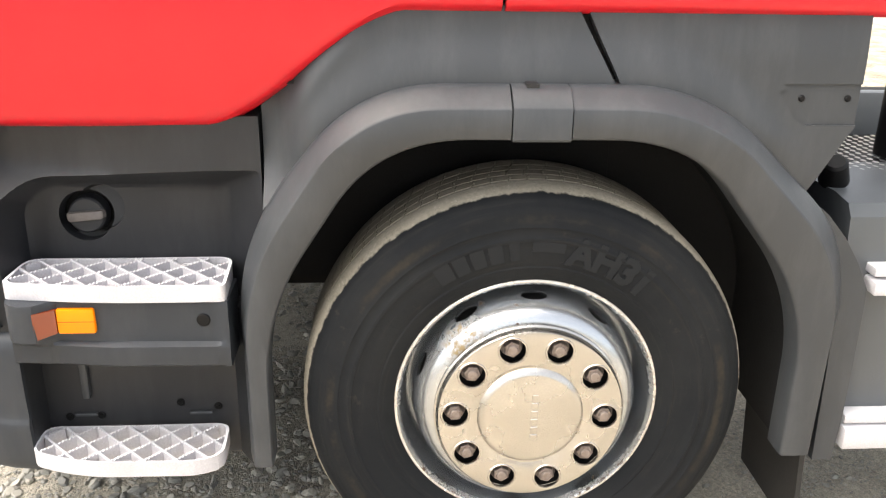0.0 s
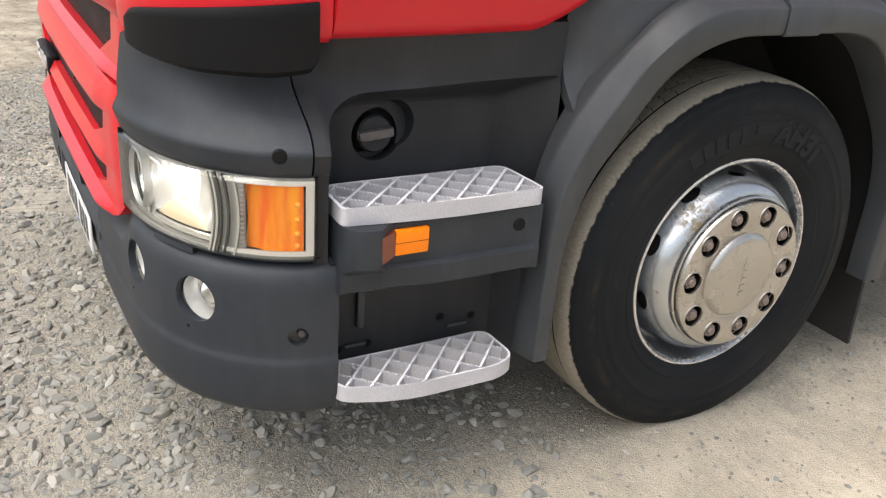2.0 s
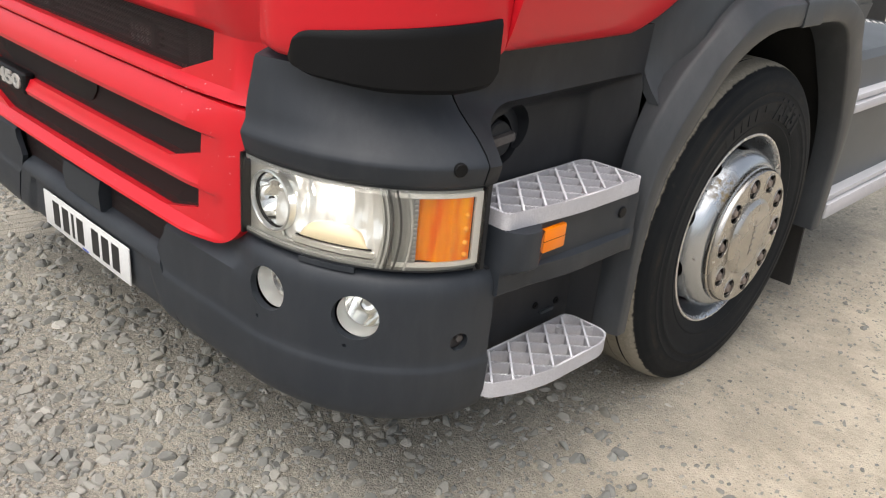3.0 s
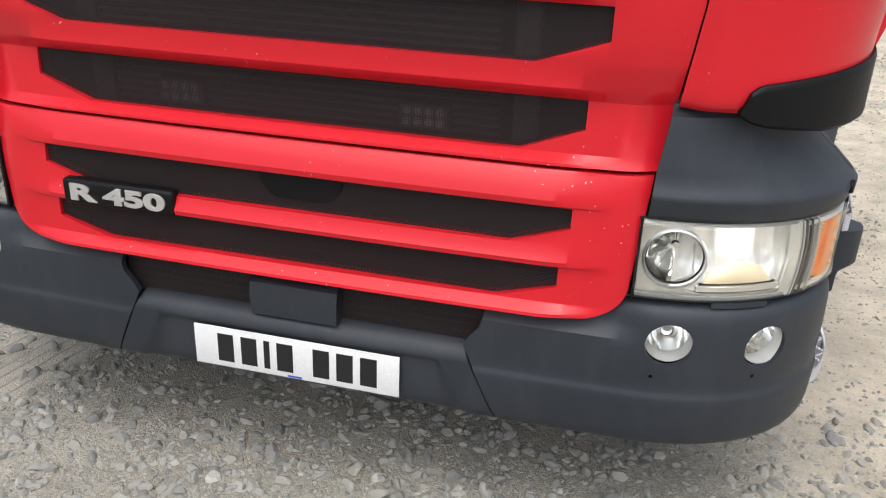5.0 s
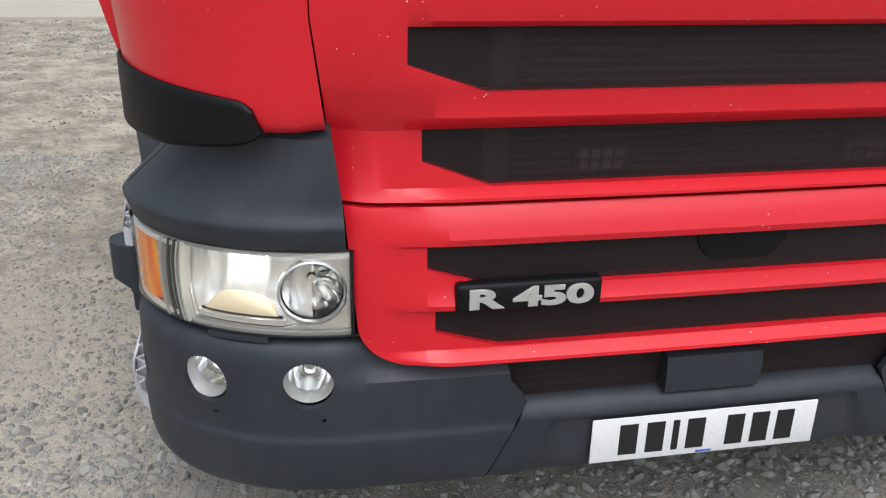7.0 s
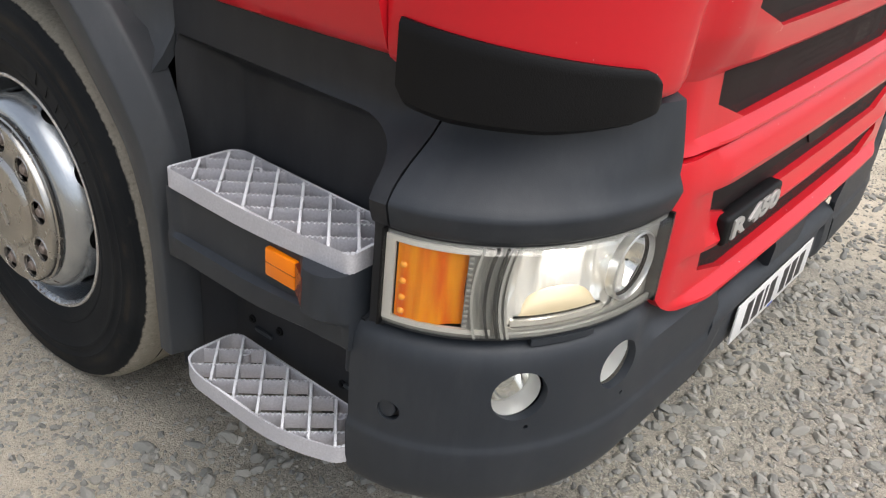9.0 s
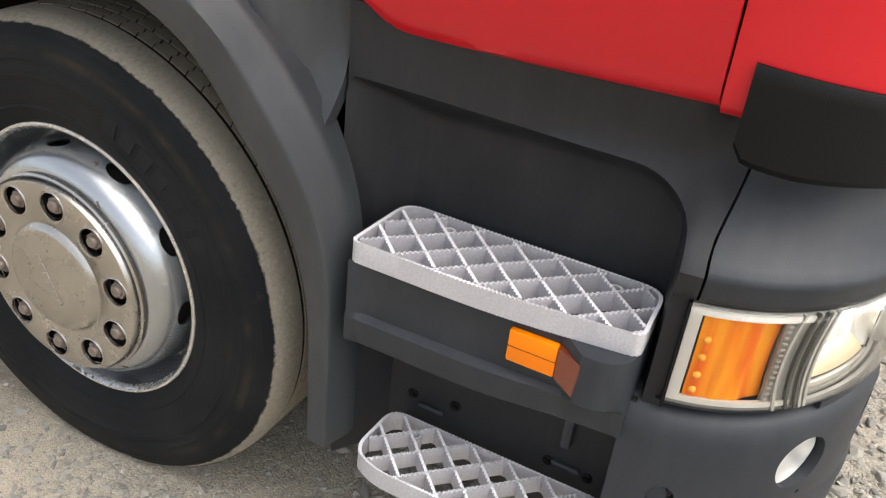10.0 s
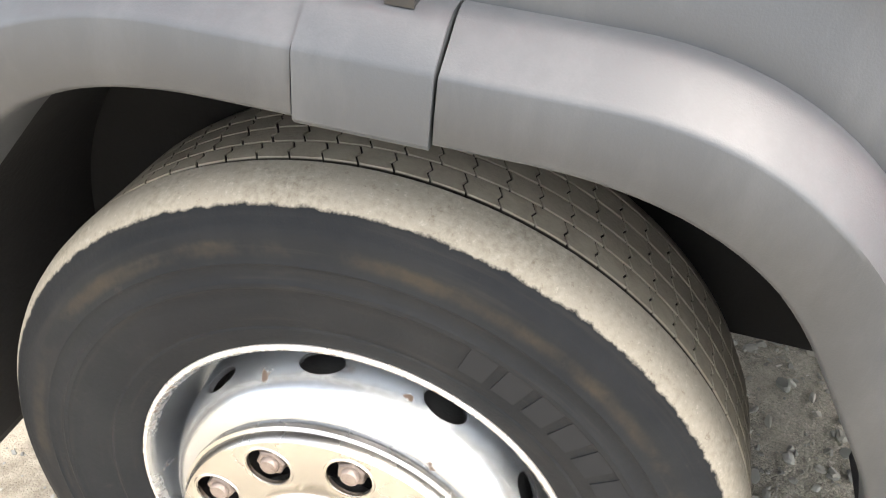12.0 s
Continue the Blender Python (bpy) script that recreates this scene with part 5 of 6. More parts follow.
def tread(side, poly, z_low, z_top, bars, name_label, flare):
    """A cast step: a rim round the outline and a lattice of toothed bars."""
    step = tagged(new("step"), name_label)
    step.parent = lorry
    c = Vector((sum(p[0] for p in poly) / len(poly), sum(p[1] for p in poly) / len(poly)))
    inner = [tuple(c + (Vector(p) - c) * (1 - 0.0065 / max(0.03, (Vector(p) - c).length))) for p in poly]
    # resample the outline evenly so that the teeth are even
    dense = []
    for (x0, y0), (x1, y1) in zip(poly, poly[1:] + poly[:1]):
        n = max(1, round(math.hypot(x1 - x0, y1 - y0) / 0.0035))
        dense += [(lerp(x0, x1, i / n), lerp(y0, y1, i / n)) for i in range(n)]
    bm = bmesh.new()
    rows = [[], [], [], []]
    for i, p in enumerate(dense):
        q = c + (Vector(p) - c) * (1 - 0.006 / max(0.03, (Vector(p) - c).length))
        tooth = 0.003 * (i % 2)
        for r, (x, y, z) in zip(rows, ((p[0], p[1], z_low + tooth * 0.6), (p[0], p[1], z_top - tooth), (q.x, q.y, z_top - tooth), (q.x, q.y, z_low))):
            r.append(Vector((side * x, y, z)))
    ring_loft(bm, rows + [rows[0]], False)
    bmesh.ops.remove_doubles(bm, verts=bm.verts, dist=1e-5)
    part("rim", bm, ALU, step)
    # lattice
    bm = bmesh.new()
    half = 0.0024
    for slope, first, gap in bars:
        w = Vector((1, slope)).normalized()
        nrm = Vector((-w.y, w.x))
        for k in range(-5, 14):
            o = Vector((c.x, slope * c.x + first - gap * k))
            pts = [o + w * t * 0.0042 for t in range(-125, 126) if inside(inner, tuple(o + w * t * 0.0042))]
            if len(pts) < 3:
                continue
            sec = []
            for i, p in enumerate(pts):
                z = z_top - 0.0010 - 0.0034 * (i % 2)
                w_here = half * (1.4 if i % 2 else 0.75)
                a, b = p + nrm * w_here, p - nrm * w_here
                a2, b2 = p + nrm * half * flare, p - nrm * half * flare
                sec.append([Vector((side * a2.x, a2.y, z_low + 0.006)), Vector((side * a.x, a.y, z)), Vector((side * b.x, b.y, z)), Vector((side * b2.x, b2.y, z_low + 0.006))])
            ring_loft(bm, sec)
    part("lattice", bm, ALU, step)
    for y in (-0.70, -0.98):
        bm = bmesh.new()
        m = facing((side * (min(p[0] for p in poly) + 0.034), y, z_low + 0.008), (0, 0, 1))
        rings = [[m @ Vector((r * math.cos(a), r * math.sin(a), d)) for a in (2 * math.pi * i / 16 for i in range(16))] for r, d in ((0.012, 0), (0.011, z_top - z_low - 0.014), (0.006, z_top - z_low - 0.014), (0.006, 0))]
        ring_loft(bm, rings + [rings[0]], False)
        bmesh.ops.remove_doubles(bm, verts=bm.verts, dist=1e-5)
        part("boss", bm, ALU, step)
    return step


UPPER = rounded_poly([(1.070, -1.050), (1.205, -1.054), (1.232, -0.85), (1.229, -0.594), (1.066, -0.602)], [0.038, 0.016, 0.10, 0.015, 0.036])
LOWER = rounded_poly([(1.105, -1.052), (1.203, -1.054), (1.254, -0.93), (1.256, -0.67), (1.225, -0.626), (1.103, -0.630)], [0.030, 0.030, 0.08, 0.04, 0.025, 0.034])
for side in SIDES:
    tread(side, UPPER, 0.758, 0.797, ((1.0, -1.890, 0.0697), (-1.0, 0.484, 0.0704)), "cast aluminium upper step with a diamond lattice", 1.8)
    tread(side, LOWER, 0.350, 0.390, ((1.0, -1.900, 0.0715), (-1.0, 0.449, 0.0702)), "cast aluminium lower step with a diamond lattice", 1.5)


# wheel arches
ARCH_IN = ((-0.518, 0.725), (-0.272, 1.113), (0.349, 1.113), (0.660, 0.727))
ARCH_CREASE = ((-0.560, 0.80), (-0.315, 1.175), (0.370, 1.175), (0.728, 0.825))
ARCH_OUT = ((-0.574, 0.862), (-0.318, 1.209), (0.375, 1.211), (0.757, 0.865))


def arch(corners, low=0.345, round_off=0.17):
    """A wheel arch in y, z: upright legs, slanting shoulders and a flat top, with rounded bends."""
    stops = [Vector((corners[0][0], low))] + [Vector(c) for c in corners] + [Vector((corners[-1][0], low))]
    pts = []
    last = stops[0]
    for a, p, b in zip(stops, stops[1:], stops[2:]):
        u, v = (a - p).normalized() * round_off, (b - p).normalized() * round_off
        pts += [last.lerp(p + u, i / 30) for i in range(30)]
        pts += [(p + u) * (1 - f) ** 2 + p * 2 * f * (1 - f) + (p + v) * f * f for f in steps(0, 1, 16)[:-1]]
        last = p + v
    return pts + [last.lerp(stops[-1], i / 8) for i in range(9)]


def lip_lean(z):
    """How far the lip draws in towards the ground."""
    return table(z, [(0.37, 0.058), (0.60, 0.054), (0.80, 0.047), (0.904, 0.034), (1.035, 0.018), (1.11, 0.0)])


def arch_trim(side, name, label, lo, hi):
    """A stretch of the arch lip between two places along y: an upright face and a slanting shoulder."""
    bm = bmesh.new()
    secs = []
    for p, q, r in zip(arch(ARCH_IN), arch(ARCH_CREASE), arch(ARCH_OUT)):
        if not (lo + 0.006 * (lo > -0.5) <= min(p.x, q.x, r.x) and max(p.x, q.x, r.x) <= hi - 0.006 * (hi < 0.5)):
            continue
        out = (r - q).normalized()
        sec = []
        for c, x in ((p, 1.15), (p, 1.270), (p.lerp(q, 0.03), 1.276), (p.lerp(q, 0.09), 1.279), (p.lerp(q, 0.5), 1.2805), (p.lerp(q, 0.95), 1.2795), (q, 1.278), (q.lerp(r, 0.08), 1.274), (q.lerp(r, 0.2), 1.2685),
                     (q.lerp(r, 0.5), 1.254), (q.lerp(r, 0.9), 1.236), (r, 1.229), (r + out * 0.002, 1.222), (r + out * 0.002, 1.15)):
            sec.append(Vector((side * (x - lip_lean(c.y) * smooth(1.15, 1.22, x)), c.x, c.y)))
        secs.append(sec)
    # the end beside the joining piece is cut square
    if hi < 0.5:
        secs.append([Vector((p.x, hi, p.z)) for p in secs[-1]])
    if lo > -0.5:
        secs.insert(0, [Vector((p.x, lo, p.z)) for p in secs[0]])
    ring_loft(bm, secs)
    return part(name, bm, PLASTIC, lorry, label, 40)


for side in SIDES:
    arch_trim(side, "arch_lip", "grey plastic wheel arch lip, front half", -1.0, -0.0195)
    arch_trim(side, "arch_lip", "grey plastic wheel arch lip, rear half", 0.0995, 1.0)
    bm = bmesh.new()
    slab(bm, [[Vector((side * x, y, z)) for y in steps(-0.017, 0.097, 6)] for x, z in ((1.20, 1.110), (1.279, 1.111), (1.283, 1.116), (1.284, 1.174), (1.281, 1.179), (1.254, 1.203), (1.240, 1.211), (1.20, 1.213))],
         [[Vector((side * 1.17, y, z)) for y in steps(-0.017, 0.097, 6)] for z in (1.11, 1.13, 1.15, 1.17, 1.18, 1.19, 1.20, 1.21)])
    part("arch_clip", bm, PLASTIC, lorry, "grey plastic joining piece over the wheel")
    bm = bmesh.new()
    box(bm, min(1.2 * side, 1.245 * side), max(1.2 * side, 1.245 * side), 0.012, 0.036, 1.2095, 1.2165)
    part("clip_slot", bm, INK, lorry)
    # wing panels: front piece and rear piece, with the slanting gap between them
    out = [(p.x, p.y) for p in arch(ARCH_OUT)]

    def arch_top(y):
        best = 0.6
        for (y0, z0), (y1, z1) in zip(out, out[1:]):
            if min(y0, y1) <= y <= max(y0, y1) and abs(y1 - y0) > 1e-6:
                best = max(best, lerp(z0, z1, (y - y0) / (y1 - y0)))
        return best

    def wing(name, label, y_of, rows, mid):
        bm = bmesh.new()
        front, back = [], []
        for j in steps(0, 1, rows):
            row = []
            for u in steps(0, 1, 30):
                y = y_of(u, j)
                z = lerp(max(arch_top(y) - 0.004, 0.945), red_low(y) + 0.016, j)
                swell = (0.016 - 0.8 * lip_lean(z)) * smooth(0.10, 0.0, z - arch_top(y))
                x = min(1.196 + swell - 0.008 * smooth(1.25, 1.36, z), red_x(red_low(y)) - 0.006 + 0.35 * (red_low(y) - z))
                x = lerp(x, min(x, table(z, [(0.945, 1.190), (0.97, 1.165), (1.007, 1.138), (1.05, 1.126), (1.16, 1.126)])), smooth(-0.40, -0.513, y))
                row.append(Vector((side * x, y, z)))
            front.append(row)
            back.append([Vector((p.x - side * 0.03, p.y, p.z)) for p in row])
        slab(bm, front, back)
        return part(name, bm, PLASTIC, lorry, label, 50)

    wing("wing_panel", "grey plastic panel over the front of the wheel", lambda u, j: lerp(-0.513, 0.196 - 0.083 * j, u), 16, 0)
    rear = wing("wing_panel", "grey plastic panel behind the wheel arch with a riveted patch", lambda u, j: lerp(0.206 - 0.075 * j, 0.706, u), 16, 1)
    c = bmesh.new()
    ring_loft(c, [[Vector((side * x, y, z)) for y, z in ((0.58, 0.9), (0.85, 0.9), (0.85, 1.125), (0.704, 1.122))] for x in (1.1, 1.3)])
    c2 = bmesh.new()
    ring_loft(c2, [[Vector((side * x, y, z)) for y, z in ((0.55, 1.205), (0.54, 1.212), (0.72, 1.212), (0.72, 1.127), (0.60, 1.127), (0.575, 1.14), (0.535, 1.195))] for x in (1.191, 1.3)])
    carve(rear, c, c2)
    for y in (0.585, 0.682):
        bm = bmesh.new()
        disc_body(bm, facing((1.190 * side, y, 1.182), (side, 0, 0)), 0.007, 0.005, 14, None, 0.002)
        part("screw", bm, BLACK, rear)
    # White strip added for the daylight that shows through the panel gap.
    if side > 0:
        bm = bmesh.new()
        ring_loft(bm, [[Vector((x, y, z)) for y, z in ((0.130, 1.300), (0.150, 1.300), (0.170, 1.262), (0.150, 1.262))] for x in (1.160, 1.164)])
        part("gap_sticker", bm, PLATE_WHITE, lorry, "white strip standing for daylight through the panel gap")
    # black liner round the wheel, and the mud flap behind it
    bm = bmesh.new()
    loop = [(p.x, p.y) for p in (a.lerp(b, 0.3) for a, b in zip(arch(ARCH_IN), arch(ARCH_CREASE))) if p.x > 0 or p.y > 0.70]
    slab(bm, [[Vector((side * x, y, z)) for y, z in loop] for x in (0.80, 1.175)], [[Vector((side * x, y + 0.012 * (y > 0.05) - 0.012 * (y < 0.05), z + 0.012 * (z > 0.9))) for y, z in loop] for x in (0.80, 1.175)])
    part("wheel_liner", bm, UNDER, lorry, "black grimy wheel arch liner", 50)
    bm = bmesh.new()
    ys = steps(0.0, 1.0, 6)
    slab(bm, [[Vector((side * lerp(0.84, 1.165, u), 0.735 + 0.02 * v, lerp(0.40, 0.075 if side > 0 else 0.235, v))) for u in ys] for v in steps(0, 1, 8)],
         [[Vector((side * lerp(0.84, 1.165, u), 0.748 + 0.02 * v, lerp(0.40, 0.075 if side > 0 else 0.235, v))) for u in ys] for v in steps(0, 1, 8)])
    part("mud_flap", bm, RUBBER_BLACK, lorry, "black rubber mud flap")

# ---- wheels ----
BLOCKS = 80


def tyre_bm(side):
    bm = bmesh.new()
    wall = [(0.178, 0.292), (0.186, 0.300), (0.196, 0.316), (0.2025, 0.335), (0.2015, 0.339), (0.206, 0.352), (0.2085, 0.378), (0.2095, 0.395), (0.2115, 0.398), (0.2115, 0.404), (0.2090, 0.408),
            (0.2080, 0.425), (0.2095, 0.428), (0.2065, 0.436), (0.2055, 0.450), (0.2030, 0.462), (0.1990, 0.472), (0.1965, 0.474), (0.1935, 0.482), (0.1875, 0.4895), (0.178, 0.4975), (0.165, 0.5035), (0.150, 0.5068), (0.128, 0.5085),
            (0.1265, 0.488)]
    inner = [(-0.036, 0.488), (-0.040, 0.5065), (-0.062, 0.503), (-0.085, 0.490), (-0.100, 0.440), (-0.096, 0.360), (-0.070, 0.292)]
    turned(bm, wall + [(0.02, 0.488)] + inner + [(0.03, 0.286)], 184, side)
    return bm


def tread_bm(side):
    """Ribs of single blocks with fine cuts between them."""
    bm = bmesh.new()
    rnd = random.Random(4)
    for x0, x1 in ((0.0828, 0.1190), (0.0442, 0.0798), (0.0056, 0.0412), (-0.0335, 0.0026)):
        shift = rnd.random()
        for k in range(BLOCKS):
            a0 = 2 * math.pi * (k + shift + 0.012) / BLOCKS
            a1 = 2 * math.pi * (k + shift + 0.952) / BLOCKS
            tilt = 0.010
            jig = rnd.uniform(-0.0008, 0.0008)
            rings = []
            for r, g in ((0.487, 0.0), (0.5065, 0.0), (0.5085, 0.0008)):
                ring = []
                # each cut runs across the rib in a zigzag
                xa, xb = lerp(x0, x1, 0.38), lerp(x0, x1, 0.62)
                for x, a in ((x0 + g, a0 - tilt + g), (xa, a0 + 0.003 + g), (xb, a0 - 0.004 + jig + g), (x1 - g, a0 + tilt + jig + g),
                             (x1 - g, a1 + tilt + jig - g), (xb, a1 - 0.004 + jig - g), (xa, a1 + 0.003 - g), (x0 + g, a1 - tilt - g)):
                    ring.append(Vector((x * side, r * math.cos(a), r * math.sin(a))))
                rings.append(ring)
            ring_loft(bm, rings)
    return bm


def wheel(side, x, y, z, turn):
    hub = (x, y, z)
    bm = bmesh.new()
    prof = [(0.176, 0.291), (0.184, 0.299), (0.189, 0.2985), (0.190, 0.294), (0.185, 0.289), (0.176, 0.2855), (0.165, 0.284), (0.150, 0.2795), (0.10, 0.272), (0.086, 0.266), (0.088, 0.262), (0.112, 0.2605), (0.150, 0.2580),
            (0.176, 0.2525), (0.196, 0.2440), (0.210, 0.2340), (0.218, 0.2230), (0.222, 0.2130), (0.222, 0.10), (0.214, 0.10), (0.214, 0.206), (0.208, 0.220), (0.190, 0.2370), (0.170, 0.2455), (0.148, 0.2505), (0.110, 0.2530), (0.080, 0.2550), (0.070, 0.262), (0.074, 0.274), (0.10, 0.280), (0.15, 0.286)]
    turned(bm, prof, 120, side)
    rim = part("wheel", bm, RIM, lorry, "silver steel wheel with rust specks" if side > 0 else "silver steel wheel with chipped, rusty rim", 40, hub)
    cuts = []
    for k in range(10):
        a = radians(36 * k + turn + 18)
        out = Vector((0.45 * side, math.cos(a), math.sin(a)))
        c = bmesh.new()
        m = facing(Vector((0.163 * side, 0.255 * math.cos(a), 0.255 * math.sin(a))) - out.normalized() * 0.03, out)
        tang = Vector((0, -math.sin(a), math.cos(a)))
        up = out.normalized().cross(tang)
        o = m.translation
        rings = [[o + out.normalized() * d + tang * (0.030 * math.cos(b)) + up * (0.017 * math.sin(b)) for b in (2 * math.pi * i / 24 for i in range(24))] for d in (0, 0.05)]
        ring_loft(c, rings)
        cuts.append(c)
    carve(rim, *cuts)
    rim.data.set_sharp_from_angle(angle=radians(40))
    # pale ring that puts the glint of the polished lip into the colour
    bm = bmesh.new()
    turned(bm, [(0.1865 + 0.0042 * math.cos(a), 0.2975 + 0.0042 * math.sin(a)) for a in (2 * math.pi * i / 8 for i in range(8))], 120, side)
    part("rim_edge", bm, RIM_EDGE, rim, "bright worn rim edge with its glint painted in", 60)
    bm = bmesh.new()
    turned(bm, [(0.03, 0.245), (0.150, 0.235), (0.195, 0.205), (0.195, 0.05), (0.03, 0.05)], 48, side)
    part("brake_drum", bm, UNDER, rim)
    # tyre, flattened where it stands
    bm = tyre_bm(side)
    for v in bm.verts:
        v.co.z = max(v.co.z, -z + 0.001)
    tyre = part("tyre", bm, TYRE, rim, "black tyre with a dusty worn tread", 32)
    bm = tread_bm(side)
    for v in bm.verts:
        v.co.z = max(v.co.z, -z + 0.001)
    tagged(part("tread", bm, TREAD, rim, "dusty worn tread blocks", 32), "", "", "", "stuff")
    # nut cover
    bm = bmesh.new()
    turned(bm, [(0.224, 0.2115), (0.226, 0.2145), (0.232, 0.2140), (0.235, 0.2100), (0.243, 0.2090), (0.249, 0.2050), (0.2505, 0.199), (0.2505, 0.128), (0.2475, 0.1235), (0.2475, 0.1185), (0.2515, 0.1150), (0.2575, 0.1090), (0.2590, 0.1030),
                (0.2590, 0.020), (0.2570, 0.020), (0.2570, 0.1020), (0.2480, 0.115), (0.2440, 0.124), (0.2480, 0.130), (0.2480, 0.198), (0.241, 0.206), (0.224, 0.2085)], 120, side)
    bmesh.ops.recalc_face_normals(bm, faces=bm.faces)
    cover = part("nut_cover", bm, STAINLESS, rim, "brushed stainless nut cover with ten holes", 30)
    cuts = []
    for k in range(10):
        a = radians(36 * k + turn)
        c = bmesh.new()
        disc_body(c, facing((0.235 * side, 0.1675 * math.cos(a), 0.1675 * math.sin(a)), (side, 0, 0)), 0.0285, 0.04, 32)
        cuts.append(c)
    carve(cover, *cuts)
    bm = bmesh.new()
    turned(bm, [(0.2585, 0.0205), (0.2592, 0.0205), (0.2592, 0.0001), (0.2585, 0.0001)], 32, side)
    part("cover_centre", bm, STAINLESS, rim)
    bm = bmesh.new()
    turned(bm, [(0.2225, 0.206), (0.2245, 0.206), (0.2245, 0.13), (0.2225, 0.13)], 48, side)
    part("nut_ring", bm, BLACK, rim)
    for k in range(10):
        a = radians(36 * k + turn)
        m = facing((0.224 * side, 0.1675 * math.cos(a), 0.1675 * math.sin(a)), (side, 0, 0), 13 * k)
        bm = bmesh.new()
        disc_body(bm, m, 0.0250, 0.005, 24, 0.023)
        disc_body(bm, m @ Matrix.Translation((0, 0, 0.005)), 0.0205, 0.016, 6, 0.0190, 0.002)
        disc_body(bm, m @ Matrix.Translation((0, 0, 0.021)), 0.0125, 0.007, 18, 0.0115, 0.0015)
        part("wheel_nut", bm, RUSTY, rim)
        # pressed lip round each hole
        bm = bmesh.new()
        m2 = facing((0.2500 * side, 0.1675 * math.cos(a), 0.1675 * math.sin(a)), (side, 0, 0))
        rings = [[m2 @ Vector((r * math.cos(b), r * math.sin(b), d)) for b in (2 * math.pi * i / 28 for i in range(28))] for r, d in ((0.0335, 0.0), (0.0318, 0.0022), (0.0298, 0.0018), (0.0286, -0.005), (0.0302, -0.005))]
        ring_loft(bm, rings + [rings[0]], False)
        bmesh.ops.remove_doubles(bm, verts=bm.verts, dist=1e-5)
        part("hole_lip", bm, STAINLESS, rim)
    # six pressed marks down the middle of the cover
    for k in range(6):
        bm = bmesh.new()
        box(bm, -0.0075, 0.0075, -0.0078, 0.0078, 0, 0.0024, 0.0012, 1)
        tilt = 0 if side > 0 else 25
        m = facing((0.2588 * side, 0, 0), (side, 0, 0)) @ pose(0, 0, 0, 0, 0, tilt) @ Matrix.Translation((0.038 * side * 0.2, 0.050 - 0.020 * k, 0))
        bmesh.ops.transform(bm, matrix=m, verts=bm.verts)
        part("pressed_mark", bm, STAINLESS, rim)
    return rim, tyre


left, left_tyre = wheel(1, 1.0, 0.056, 0.484, -2)
right, right_tyre = wheel(-1, -0.988, 0.074, 0.472, 25)


def curved_mark(side, tyre, bm, r, angle, depth):
    """Lays a flat mark, its middle at 0, 0, on the side wall round the wheel."""
    for v in bm.verts:
        a = radians(angle) - side * v.co.x / r
        q = r + v.co.y
        x = table(q, [(0.345, 0.2055), (0.378, 0.2090), (0.43, 0.2085)]) + v.co.z * depth
        v.co = Vector((side * x, q * math.cos(a), q * math.sin(a)))
    return part("raised_mark", bm, SIDE_MARK, tyre)


bm = text_bm("AH31", 0.084, 0.002, 0.0035)
curved_mark(1, left_tyre, bm, 0.378, 64, 1)
for r, a, w, h in ((0.378, 121, 0.036, 0.045), (0.378, 115, 0.030, 0.045), (0.378, 109, 0.030, 0.045), (0.378, 103, 0.030, 0.045), (0.378, 97, 0.022, 0.045), (0.385, 86, 0.070, 0.022)):
    bm = bmesh.new()
    n = 10
    slab(bm, [[Vector((x, y, 0.002)) for x in steps(-w / 2, w / 2, n)] for y in (-h / 2, h / 2)], [[Vector((x, y, -0.004)) for x in steps(-w / 2, w / 2, n)] for y in (-h / 2, h / 2)])
    curved_mark(1, left_tyre, bm, r, a, 1)
for k in range(7):
    bm = bmesh.new()
    slab(bm, [[Vector((x, y, 0.002)) for x in steps(-0.016, 0.016, 4)] for y in (-0.02, 0.02)], [[Vector((x, y, -0.004)) for x in steps(-0.016, 0.016, 4)] for y in (-0.02, 0.02)])
    curved_mark(-1, right_tyre, bm, 0.38, 152 - k * 6.6, 1)

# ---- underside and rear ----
# Unseen dark boxes added to stop light showing through the cab.
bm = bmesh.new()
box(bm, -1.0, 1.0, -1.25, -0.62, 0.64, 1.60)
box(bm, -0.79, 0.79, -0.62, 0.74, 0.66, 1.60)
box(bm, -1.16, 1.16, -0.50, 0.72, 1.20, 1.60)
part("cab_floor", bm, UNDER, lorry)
bm = bmesh.new()
box(bm, -0.38, 0.38, -0.9, 0.9, 0.42, 0.67, 0.05)
part("engine_sump", bm, UNDER, lorry)
# Unseen tray, added only to cast shade on the ground beneath.
bm = bmesh.new()
box(bm, -1.05, 1.05, -1.22, -0.76, 0.31, 0.335, 0.01)
part("undertray", bm, UNDER, lorry, "black tray added to darken the ground under the lorry")
# Dark plates added to keep daylight from leaking past the wheels.
for side in SIDES:
    bm = bmesh.new()
    box(bm, min(0.785 * side, 0.80 * side), max(0.785 * side, 0.80 * side), -0.61, 0.30, 0.64, 1.16)
    box(bm, min(0.785 * side, 0.80 * side), max(0.785 * side, 0.80 * side), 0.3005, 0.72, 0.42, 1.16)
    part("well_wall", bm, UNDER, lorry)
for side in SIDES:
    bm = bmesh.new()
    box(bm, min(0.38 * side, 0.46 * side), max(0.38 * side, 0.46 * side), -1.2, 3.2, 0.66, 0.92, 0.01)
    part("chassis_rail", bm, UNDER, lorry)
bm = bmesh.new()
box(bm, -0.98, 0.98, 0.01, 0.11, 0.42, 0.54, 0.02)
part("axle", bm, UNDER, lorry)

